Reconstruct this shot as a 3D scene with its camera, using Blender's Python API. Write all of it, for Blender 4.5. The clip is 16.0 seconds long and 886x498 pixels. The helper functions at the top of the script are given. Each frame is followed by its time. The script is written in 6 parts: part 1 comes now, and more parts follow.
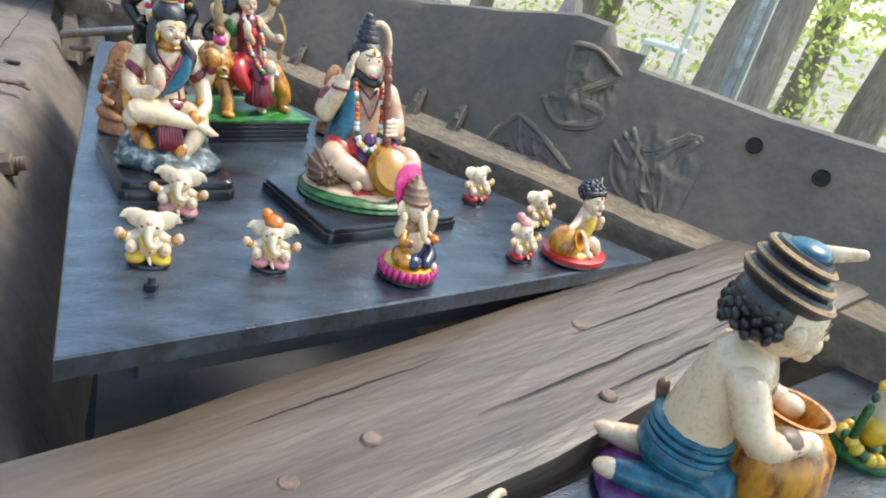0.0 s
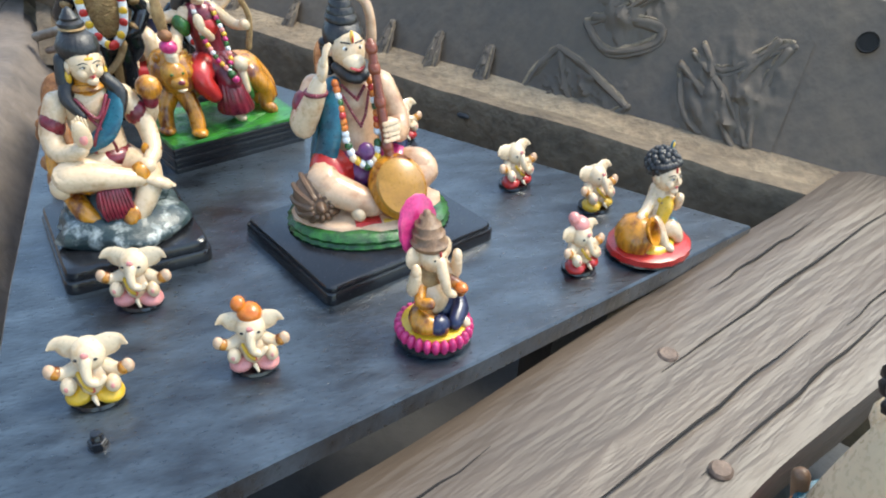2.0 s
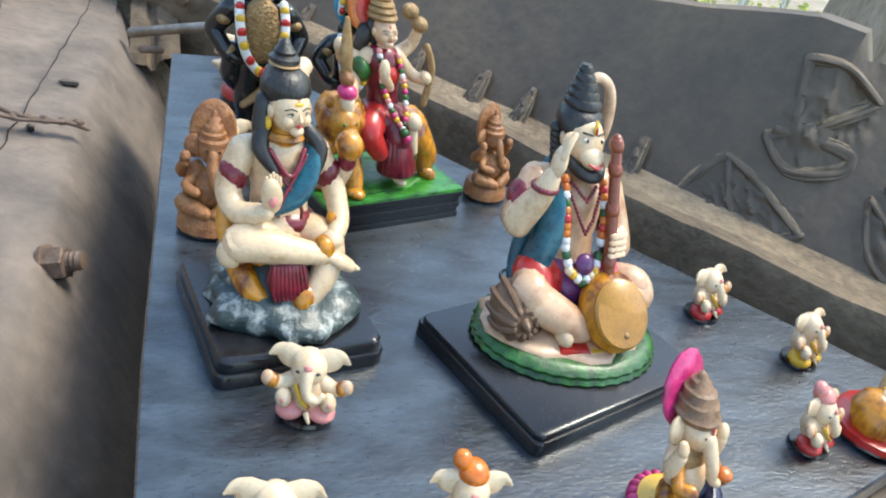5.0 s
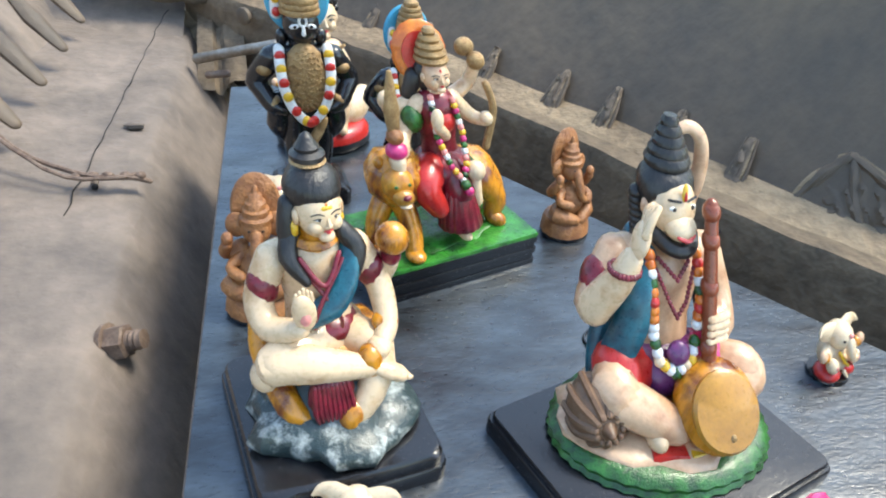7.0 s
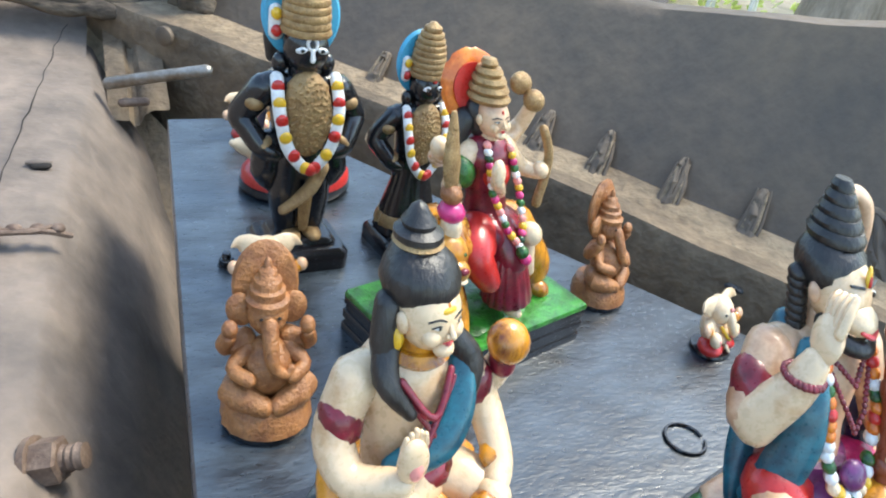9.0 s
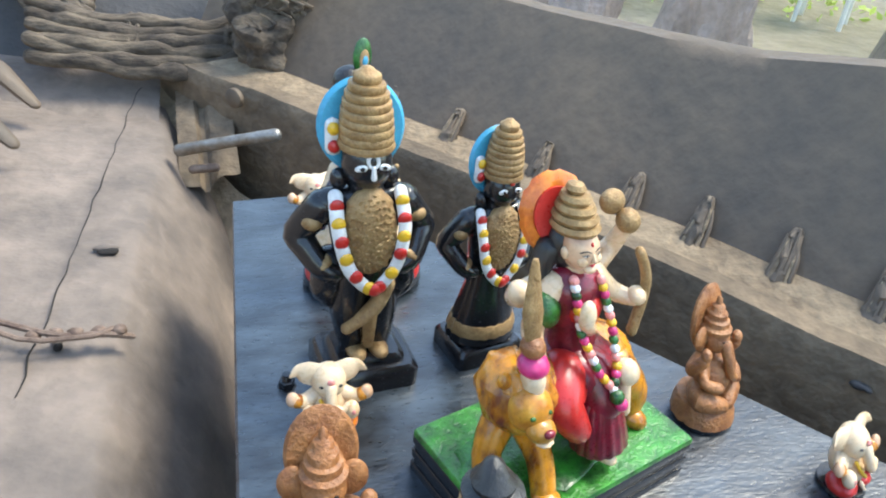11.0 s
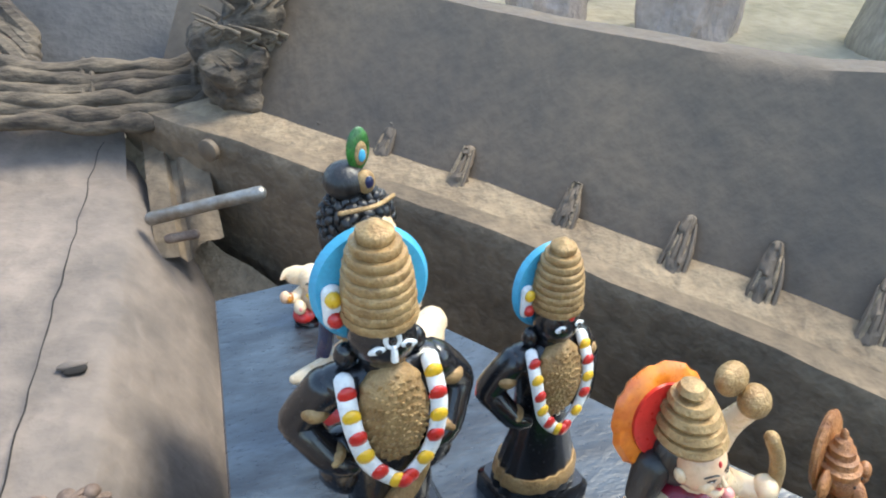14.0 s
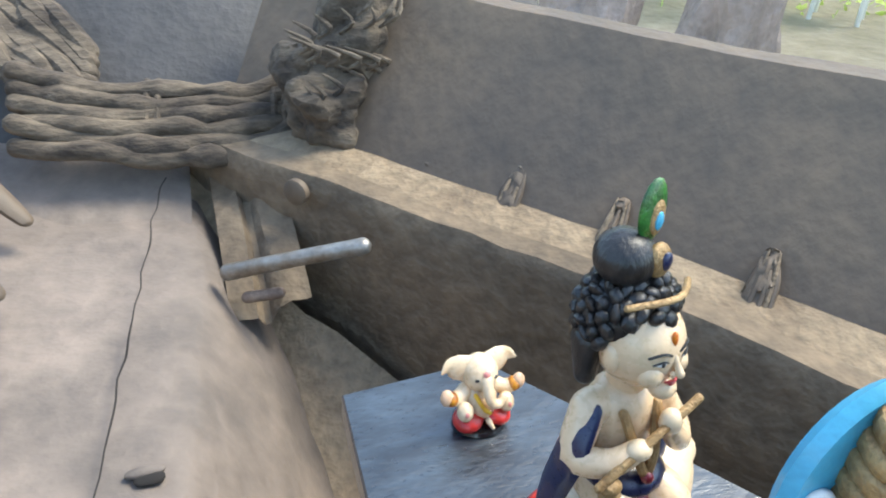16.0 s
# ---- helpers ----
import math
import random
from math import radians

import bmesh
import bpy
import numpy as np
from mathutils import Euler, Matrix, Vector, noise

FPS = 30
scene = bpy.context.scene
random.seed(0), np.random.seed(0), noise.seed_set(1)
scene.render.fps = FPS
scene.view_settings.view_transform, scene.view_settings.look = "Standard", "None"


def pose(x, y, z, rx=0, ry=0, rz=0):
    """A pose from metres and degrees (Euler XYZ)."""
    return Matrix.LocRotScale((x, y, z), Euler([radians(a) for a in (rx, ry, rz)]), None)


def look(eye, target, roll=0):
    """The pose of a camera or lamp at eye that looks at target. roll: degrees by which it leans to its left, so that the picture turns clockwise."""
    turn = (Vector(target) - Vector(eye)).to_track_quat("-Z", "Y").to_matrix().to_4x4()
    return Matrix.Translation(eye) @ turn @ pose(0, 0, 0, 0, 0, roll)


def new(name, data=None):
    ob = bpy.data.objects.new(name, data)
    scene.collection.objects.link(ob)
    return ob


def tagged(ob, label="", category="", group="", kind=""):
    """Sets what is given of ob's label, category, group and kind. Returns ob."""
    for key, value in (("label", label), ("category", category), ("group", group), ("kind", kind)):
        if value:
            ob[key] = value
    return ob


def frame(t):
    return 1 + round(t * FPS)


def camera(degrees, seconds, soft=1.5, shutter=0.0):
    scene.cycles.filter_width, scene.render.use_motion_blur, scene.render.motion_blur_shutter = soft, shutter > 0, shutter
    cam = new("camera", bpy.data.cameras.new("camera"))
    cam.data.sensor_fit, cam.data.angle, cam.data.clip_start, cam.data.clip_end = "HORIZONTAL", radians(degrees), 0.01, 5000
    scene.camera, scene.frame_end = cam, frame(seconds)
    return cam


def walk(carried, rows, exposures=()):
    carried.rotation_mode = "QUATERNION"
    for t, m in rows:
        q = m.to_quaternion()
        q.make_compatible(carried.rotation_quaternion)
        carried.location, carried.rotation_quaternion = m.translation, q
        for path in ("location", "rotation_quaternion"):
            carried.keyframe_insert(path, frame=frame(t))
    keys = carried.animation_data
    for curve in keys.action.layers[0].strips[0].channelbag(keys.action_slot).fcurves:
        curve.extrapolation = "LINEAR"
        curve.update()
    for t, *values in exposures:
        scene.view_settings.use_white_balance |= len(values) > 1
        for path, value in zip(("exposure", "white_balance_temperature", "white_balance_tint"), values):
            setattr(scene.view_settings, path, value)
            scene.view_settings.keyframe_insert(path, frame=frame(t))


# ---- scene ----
def at(x, y, z, yaw, pitch, roll):
    """Camera pose from an eye and its heading, tilt and lean in degrees."""
    return pose(x, y, z, 0, 0, yaw) @ pose(0, 0, 0, 90 + pitch, 0, 0) @ pose(0, 0, 0, 0, 0, roll)


cam = camera(62.0, 16.0, soft=2.0)
PATH = [
    (0.0, at(0.0263, -0.4765, 0.3414, -27.33, -23.89, 15.29)),
    (0.5, at(0.0305, -0.4353, 0.3505, -25.90, -24.75, 14.75)),
    (1.0, at(0.0803, -0.3816, 0.3675, -24.52, -27.57, 10.20)),
    (1.5, at(0.1233, -0.3226, 0.3798, -23.64, -31.47, 5.48)),
    (2.0, at(0.1413, -0.2822, 0.3797, -22.32, -32.95, 3.79)),
    (2.5, at(0.1187, -0.2496, 0.3737, -21.58, -32.42, 5.00)),
    (3.0, at(0.0892, -0.2220, 0.3681, -22.83, -30.97, 8.75)),
    (3.5, at(0.0390, -0.2057, 0.3509, -25.04, -29.22, 14.38)),
    (4.0, at(-0.0120, -0.1899, 0.3309, -26.54, -27.40, 19.24)),
    (4.5, at(-0.0220, -0.1360, 0.3380, -26.62, -27.99, 19.28)),
    (4.7, at(-0.0113, -0.1211, 0.3403, -25.51, -28.35, 17.49)),
    (6.8, at(0.0811, 0.0022, 0.3972, -15.48, -35.02, 4.97)),
    (7.0, at(0.0615, 0.0014, 0.3894, -14.63, -34.26, 6.17)),
    (7.5, at(-0.0073, 0.0307, 0.3448, -20.41, -29.56, 10.54)),
    (8.0, at(-0.0586, 0.0597, 0.3049, -24.80, -25.83, 15.28)),
    (8.5, at(-0.0556, 0.0886, 0.3006, -26.52, -26.08, 15.02)),
    (9.0, at(-0.0240, 0.1488, 0.3342, -25.53, -30.39, 11.63)),
    (9.5, at(0.0239, 0.2175, 0.3723, -20.13, -33.64, 5.00)),
    (9.7, at(0.0315, 0.2290, 0.3820, -18.72, -34.14, 4.17)),
    (11.8, at(-0.0718, 0.2398, 0.3366, -23.29, -26.47, 12.44)),
    (12.0, at(-0.0916, 0.2416, 0.3256, -26.66, -25.01, 13.82)),
    (12.5, at(-0.0956, 0.2753, 0.3334, -28.47, -23.88, 13.23)),
    (13.0, at(-0.0504, 0.3156, 0.3550, -26.18, -27.74, 9.61)),
    (13.5, at(0.0030, 0.3586, 0.3822, -21.83, -31.82, 5.36)),
    (14.0, at(0.0236, 0.3961, 0.3935, -18.67, -33.21, 2.36)),
    (14.5, at(0.0135, 0.4433, 0.3800, -16.71, -33.33, 1.64)),
    (15.0, at(-0.0182, 0.4736, 0.3675, -16.73, -32.32, 3.22)),
    (15.5, at(-0.0460, 0.5138, 0.3447, -17.66, -30.53, 3.98)),
    (16.0, at(-0.0595, 0.5703, 0.3276, -18.37, -30.08, 4.13)),
]
walk(cam, PATH, [(0.0, 1.72, 6850, 2), (4.0, 1.68, 6950, 2), (7.0, 1.88, 6900, 2), (12.0, 2.06, 6800, 2), (16.0, 2.04, 6800, 2)])

# ---- light ----
world = bpy.data.worlds.new("sky")
scene.world = world
world.use_nodes = True
wn = world.node_tree.nodes
sky = wn.new("ShaderNodeTexSky")
sky.sky_type = "NISHITA"
sky.sun_disc = False
sky.sun_elevation = radians(57)
sky.sun_rotation = radians(80)
wn["Background"].inputs["Strength"].default_value = 0.15
world.node_tree.links.new(sky.outputs[0], wn["Background"].inputs[0])
sun_data = bpy.data.lights.new("sun", "SUN")
sun_data.energy = 1.2
sun_data.angle = radians(22)
sun_data.color = (1.0, 0.95, 0.88)
sun = new("sun", sun_data)
sun.matrix_world = look((3.2, 0.55, 5.0), (0, 0, 0))


# ---- materials ----
def mat(name, color, rough=0.5, var=0.25, scale=40.0, bump=0.15, metal=0.0, fine=6.0, stretch=(1, 1, 1), second=None, coat=0.0, sharp=(0.35, 0.65)):
    """A painted, wooden or earthen surface: colour drifting at two scales, uneven gloss and relief."""
    m = bpy.data.materials.new(name)
    m.use_nodes = True
    nt = m.node_tree
    n, lk = nt.nodes, nt.links.new
    p = n["Principled BSDF"]
    tc = n.new("ShaderNodeTexCoord")
    mp = n.new("ShaderNodeMapping")
    mp.inputs["Scale"].default_value = stretch
    lk(tc.outputs["Object"], mp.inputs[0])
    big = n.new("ShaderNodeTexNoise")
    big.inputs["Scale"].default_value = scale
    big.inputs["Detail"].default_value = 5
    big.inputs["Roughness"].default_value = 0.62
    sm = n.new("ShaderNodeTexNoise")
    sm.inputs["Scale"].default_value = scale * fine
    sm.inputs["Detail"].default_value = 4
    lk(mp.outputs[0], big.inputs[0])
    lk(mp.outputs[0], sm.inputs[0])
    ramp = n.new("ShaderNodeValToRGB")
    c = Vector(color)
    other = Vector(second) if second else c * (1 - var)
    ramp.color_ramp.elements[0].position, ramp.color_ramp.elements[1].position = sharp
    ramp.color_ramp.elements[0].color = (*other, 1)
    ramp.color_ramp.elements[1].color = (*c, 1)
    lk(big.outputs[0], ramp.inputs[0])
    mix = n.new("ShaderNodeMix")
    mix.data_type, mix.blend_type = "RGBA", "MULTIPLY"
    r2 = n.new("ShaderNodeValToRGB")
    g = 1 - var * 0.7
    r2.color_ramp.elements[0].position, r2.color_ramp.elements[1].position = 0.3, 0.62
    r2.color_ramp.elements[0].color = (g, g, g, 1)
    r2.color_ramp.elements[1].color = (1, 1, 1, 1)
    lk(sm.outputs[0], r2.inputs[0])
    mix.inputs[0].default_value = 1.0
    lk(ramp.outputs[0], mix.inputs[6])
    lk(r2.outputs[0], mix.inputs[7])
    lk(mix.outputs[2], p.inputs["Base Color"])
    rr = n.new("ShaderNodeMapRange")
    rr.inputs["To Min"].default_value, rr.inputs["To Max"].default_value = max(rough - 0.12, 0.05), min(rough + 0.14, 1.0)
    lk(sm.outputs[0], rr.inputs[0])
    lk(rr.outputs[0], p.inputs["Roughness"])
    p.inputs["Metallic"].default_value = metal
    p.inputs["Coat Weight"].default_value = coat
    p.inputs["Coat Roughness"].default_value = 0.12
    if bump:
        add = n.new("ShaderNodeMath")
        add.operation = "MULTIPLY_ADD"
        add.inputs[1].default_value = 0.4
        lk(sm.outputs[0], add.inputs[0])
        lk(big.outputs[0], add.inputs[2])
        b = n.new("ShaderNodeBump")
        b.inputs["Strength"].default_value = bump
        b.inputs["Distance"].default_value = 0.2 / scale
        lk(add.outputs[0], b.inputs["Height"])
        lk(b.outputs[0], p.inputs["Normal"])
    return m


def resin(name, color, rough=0.3, var=0.18, second=None):
    return mat(name, color, rough, var, 90, 0.12, fine=5, second=second, coat=0.25)


CREAM = mat("cream_paint", (0.72, 0.52, 0.32), 0.28, 0.12, 40, 0.12, fine=6, second=(0.5, 0.27, 0.12), coat=0.35, sharp=(0.26, 0.46))
PALE = mat("pale_paint", (0.74, 0.57, 0.37), 0.3, 0.15, 70, 0.15, fine=6, second=(0.62, 0.4, 0.2), coat=0.3, sharp=(0.3, 0.5))
SKIN = mat("flesh_paint", (0.68, 0.44, 0.27), 0.32, 0.18, 45, 0.15, fine=6, second=(0.42, 0.2, 0.1), coat=0.3, sharp=(0.32, 0.55))
BLACK = resin("black_enamel", (0.012, 0.012, 0.014), 0.22)
HAIR = mat("hair_paint", (0.008, 0.007, 0.007), 0.38, 0.3, 160, 0.9, fine=3, stretch=(1, 1, 0.35), second=(0.028, 0.024, 0.022), coat=0.1)
GOLD = mat("dull_gold_paint", (0.44, 0.28, 0.12), 0.45, 0.4, 130, 1.0, metal=0.25, second=(0.27, 0.155, 0.06))
OCHRE = mat("ochre_paint", (0.5, 0.24, 0.03), 0.3, 0.2, 60, 0.1, second=(0.36, 0.16, 0.02), coat=0.3)
TAWNY = mat("tawny_mane_paint", (0.7, 0.36, 0.04), 0.3, 0.3, 75, 0.2, second=(0.42, 0.14, 0.012), coat=0.3)
TERRA = mat("terracotta", (0.44, 0.19, 0.065), 0.42, 0.35, 80, 0.9, second=(0.24, 0.09, 0.03))
MACE = mat("mace_brown_paint", (0.2, 0.11, 0.06), 0.4, 0.3, 90, 0.3)
RED = resin("red_paint", (0.55, 0.025, 0.02))
MAROON = resin("maroon_paint", (0.25, 0.012, 0.03), second=(0.1, 0.006, 0.012))
PINK = resin("pink_paint", (0.75, 0.05, 0.22), second=(0.45, 0.02, 0.12))
ROSE = resin("rose_paint", (0.8, 0.3, 0.26))
ORANGE = resin("orange_paint", (0.75, 0.22, 0.02), second=(0.5, 0.1, 0.01))
AMBER = mat("amber_paint", (0.62, 0.25, 0.015), 0.28, 0.3, 75, 0.3, fine=3, stretch=(1, 1, 0.4), second=(0.16, 0.035, 0.006), coat=0.4, sharp=(0.38, 0.56))
YELLOW = resin("yellow_paint", (0.8, 0.47, 0.03))
GREEN = mat("green_paint", (0.035, 0.17, 0.025), 0.3, 0.3, 110, 0.6, second=(0.008, 0.04, 0.008), coat=0.25)
TEAL = resin("teal_paint", (0.012, 0.14, 0.19), second=(0.005, 0.05, 0.08))
SKYBLUE = resin("sky_blue_paint", (0.06, 0.36, 0.55), 0.4)
NAVY = resin("navy_paint", (0.012, 0.016, 0.06))
PURPLE = resin("purple_paint", (0.2, 0.04, 0.17), second=(0.06, 0.02, 0.08))
WHITE = resin("white_paint", (0.8, 0.79, 0.76))
LIP = resin("lip_paint", (0.6, 0.06, 0.06))
WOODROD = resin("rod_brown_paint", (0.25, 0.055, 0.02))
ROCKM = mat("painted_rock", (0.03, 0.05, 0.05), 0.4, 0.4, 65, 0.5, second=(0.42, 0.45, 0.42), sharp=(0.34, 0.48), coat=0.2)
GRASSM = mat("painted_grass", (0.05, 0.3, 0.03), 0.3, 0.4, 70, 0.6, second=(0.012, 0.09, 0.012), coat=0.3)

# black paint; the bluish second colour paints in the sheen of the sky
BOARD = mat("black_painted_plywood_sheen", (0.005, 0.007, 0.01), 0.3, 0.5, 15, 0.12, fine=9, stretch=(1.0, 2.6, 1.0), second=(0.045, 0.062, 0.08), coat=0.7, sharp=(0.36, 0.64))


def brushed(m, turn):
    """Turns the grain of a board and lays fine brush strokes over its gloss."""
    n, lk = m.node_tree.nodes, m.node_tree.links.new
    tc = next(k for k in n if k.type == "TEX_COORD")
    for k in n:
        if k.type == "MAPPING":
            k.inputs["Rotation"].default_value[2] = radians(turn)
    mp = n.new("ShaderNodeMapping")
    mp.inputs["Rotation"].default_value[2] = radians(turn + 8)
    mp.inputs["Scale"].default_value = (40, 520, 40)
    lk(tc.outputs["Object"], mp.inputs[0])
    streak = n.new("ShaderNodeTexNoise")
    streak.inputs["Scale"].default_value = 1.0
    streak.inputs["Detail"].default_value = 3
    lk(mp.outputs[0], streak.inputs[0])
    b = n.new("ShaderNodeBump")
    b.inputs["Strength"].default_value = 0.24
    b.inputs["Distance"].default_value = 0.0004
    old = next(k for k in n if k.type == "BUMP" and k != b)
    lk(streak.outputs[0], b.inputs["Height"])
    lk(old.outputs[0], b.inputs["Normal"])
    p = n["Principled BSDF"]
    lk(b.outputs[0], p.inputs["Normal"])
    lk(b.outputs[0], p.inputs["Coat Normal"])
    p.inputs["Coat Roughness"].default_value = 0.24


brushed(BOARD, -62)
HULL = mat("dusty_hull_wood", (0.175, 0.122, 0.077), 0.62, 0.28, 4, 0.12, fine=14, stretch=(1, 1, 0.7), second=(0.085, 0.066, 0.05), sharp=(0.3, 0.68))
LOWHULL = mat("brown_dusty_hull_wood", (0.235, 0.17, 0.108), 0.88, 0.35, 7, 0.35, fine=8, second=(0.13, 0.095, 0.062))
LEFTHULL = mat("grey_dusty_hull_wood", (0.245, 0.193, 0.155), 0.78, 0.3, 7, 0.35, fine=7, second=(0.135, 0.11, 0.092))
DUST = mat("brown_dust", (0.33, 0.245, 0.155), 0.95, 0.35, 9, 0.6, fine=8, second=(0.19, 0.135, 0.085))
DARKWOOD = mat("dark_bow_wood", (0.07, 0.065, 0.063), 0.65, 0.3, 7, 0.2, fine=10, second=(0.04, 0.038, 0.037))
PLANK = mat("weathered_plank", (0.155, 0.112, 0.08), 0.46, 0.22, 5, 0.16, fine=6, stretch=(0.55, 3.6, 3.0), second=(0.09, 0.066, 0.048), sharp=(0.28, 0.72))
ROPEM = mat("old_rope", (0.19, 0.145, 0.1), 0.95, 0.5, 28, 1.0, fine=4, stretch=(0.4, 1, 1), second=(0.06, 0.045, 0.033))
RUST = mat("rusty_iron", (0.27, 0.19, 0.14), 0.65, 0.4, 60, 0.5, metal=0.2, second=(0.14, 0.09, 0.065))
STEEL = mat("dusty_steel", (0.42, 0.41, 0.38), 0.4, 0.4, 25, 0.2, metal=0.7, second=(0.25, 0.2, 0.15))
CRACKM = mat("dark_crack", (0.02, 0.016, 0.013), 0.95, 0.3, 30, 0.0)


# ---- building helpers ----
def finish(name, bm, mats, parent=None, smooth=True, label=""):
    bmesh.ops.recalc_face_normals(bm, faces=bm.faces)
    for e in bm.edges:
        if len(e.link_faces) == 2 and e.calc_face_angle(0) > 0.75:
            e.smooth = False
    me = bpy.data.meshes.new(name)
    bm.to_mesh(me)
    bm.free()
    for m in mats if isinstance(mats, (list, tuple)) else [mats]:
        me.materials.append(m)
    if smooth:
        me.shade_smooth()
    ob = new(name, me)
    if parent:
        ob.parent = parent
    if label:
        ob["label"] = label
    return ob


def part(name, bm, material, parent, label="", smooth=True):
    return finish(name, bm, material, parent, smooth, label)


def empty(name, m=None):
    ob = new(name)
    if m is not None:
        ob.matrix_world = m
    return ob


def sweep(bm, pts, radii, seg=12, mi=0, caps=True, flat=(1.0, 1.0), smooth=0, twist=0.0):
    """A round limb through pts with a radius at each, closed by rounded ends."""
    P = [Vector(p) for p in pts]
    R = list(radii) if isinstance(radii, (list, tuple)) else [radii] * len(P)
    if smooth:
        Q, S = [], []
        for i in range(len(P) - 1):
            a, b, c, d = P[max(i - 1, 0)], P[i], P[i + 1], P[min(i + 2, len(P) - 1)]
            for k in range(smooth):
                t = k / smooth
                Q.append(0.5 * ((2 * b) + (c - a) * t + (2 * a - 5 * b + 4 * c - d) * t * t + (3 * b - a - 3 * c + d) * t ** 3))
                S.append(R[i] + (R[i + 1] - R[i]) * t)
        P, R = Q + [P[-1]], S + [R[-1]]
    if caps:
        d0, d1 = (P[0] - P[1]).normalized(), (P[-1] - P[-2]).normalized()
        head = [(P[0] + d0 * R[0] * s, R[0] * c) for s, c in ((0.98, 0.2), (0.75, 0.66), (0.4, 0.92))]
        tail = [(P[-1] + d1 * R[-1] * s, R[-1] * c) for s, c in ((0.4, 0.92), (0.75, 0.66), (0.98, 0.2))]
        P = [h[0] for h in head] + P + [t[0] for t in tail]
        R = [h[1] for h in head] + R + [t[1] for t in tail]
    rings, up = [], None
    for i, p in enumerate(P):
        d = (P[min(i + 1, len(P) - 1)] - P[max(i - 1, 0)]).normalized()
        if up is None:
            up = Vector((0, 0, 1)) if abs(d.z) < 0.9 else Vector((0, 1, 0))
        side = d.cross(up).normalized()
        up = side.cross(d).normalized()
        ring = []
        for k in range(seg):
            a = 2 * math.pi * k / seg + twist * i
            ring.append(bm.verts.new(p + (side * math.cos(a) * flat[0] + up * math.sin(a) * flat[1]) * R[i]))
        rings.append(ring)
    for a, b in zip(rings, rings[1:]):
        for k in range(seg):
            f = bm.faces.new((a[k], a[(k + 1) % seg], b[(k + 1) % seg], b[k]))
            f.material_index = mi
    for ring in (rings[0], rings[-1]):
        f = bm.faces.new(ring)
        f.material_index = mi


def lathe(bm, prof, c=(0, 0, 0), seg=24, mi=0, sx=1.0, sy=1.0, wave=0.0, lobes=0, m=None):
    """A turned form from (radius, height) pairs; lobes make its rim scalloped."""
    rings = []
    for r, z in prof:
        ring = []
        for k in range(seg):
            a = 2 * math.pi * k / seg
            q = r * (1 + wave * abs(math.sin(a * lobes / 2))) if lobes else r
            v = Vector((q * math.cos(a) * sx, q * math.sin(a) * sy, z))
            if m is not None:
                v = m @ v
            ring.append(bm.verts.new(v + Vector(c)))
        rings.append(ring)
    for a, b in zip(rings, rings[1:]):
        for k in range(seg):
            f = bm.faces.new((a[k], a[(k + 1) % seg], b[(k + 1) % seg], b[k]))
            f.material_index = mi
    for ring in (rings[0], rings[-1]):
        f = bm.faces.new(ring)
        f.material_index = mi


def ball(bm, c, r, mi=0, rot=(0, 0, 0), seg=14, rough=0.0, freq=60.0):
    r = (r, r, r) if isinstance(r, (int, float)) else r
    m = pose(*c, *rot)
    res = bmesh.ops.create_uvsphere(bm, u_segments=seg, v_segments=max(6, seg * 2 // 3), radius=1.0)
    fs = set()
    for v in res["verts"]:
        q = Vector((v.co.x * r[0], v.co.y * r[1], v.co.z * r[2]))
        if rough:
            q *= 1 + rough * noise.noise(Vector((q + Vector(c)) * freq))
        v.co = m @ q
        fs.update(v.link_faces)
    for f in fs:
        f.material_index = mi


def slab(bm, poly, z0, z1, mi=0, bevel=0.0):
    """A flat plate over a polygon, with an eased upper edge."""
    n = len(poly)
    c = Vector((sum(p[0] for p in poly) / n, sum(p[1] for p in poly) / n))
    lev = [(z0, 0), (z1 - bevel, 0), (z1, bevel)] if bevel else [(z0, 0), (z1, 0)]
    rings = []
    for z, inset in lev:
        ring = []
        for p in poly:
            d = c - Vector(p[:2])
            q = Vector(p[:2]) + d.normalized() * inset
            ring.append(bm.verts.new((q.x, q.y, z)))
        rings.append(ring)
    for a, b in zip(rings, rings[1:]):
        for k in range(n):
            f = bm.faces.new((a[k], a[(k + 1) % n], b[(k + 1) % n], b[k]))
            f.material_index = mi
    for ring in (rings[0], rings[-1]):
        f = bm.faces.new(ring)
        f.material_index = mi


def roundrect(w, d, r, seg=4):
    out = []
    for cx, cy, a0 in ((w / 2 - r, d / 2 - r, 0), (-w / 2 + r, d / 2 - r, 90), (-w / 2 + r, -d / 2 + r, 180), (w / 2 - r, -d / 2 + r, 270)):
        for k in range(seg + 1):
            a = radians(a0 + 90 * k / seg)
            out.append((cx + r * math.cos(a), cy + r * math.sin(a)))
    return out


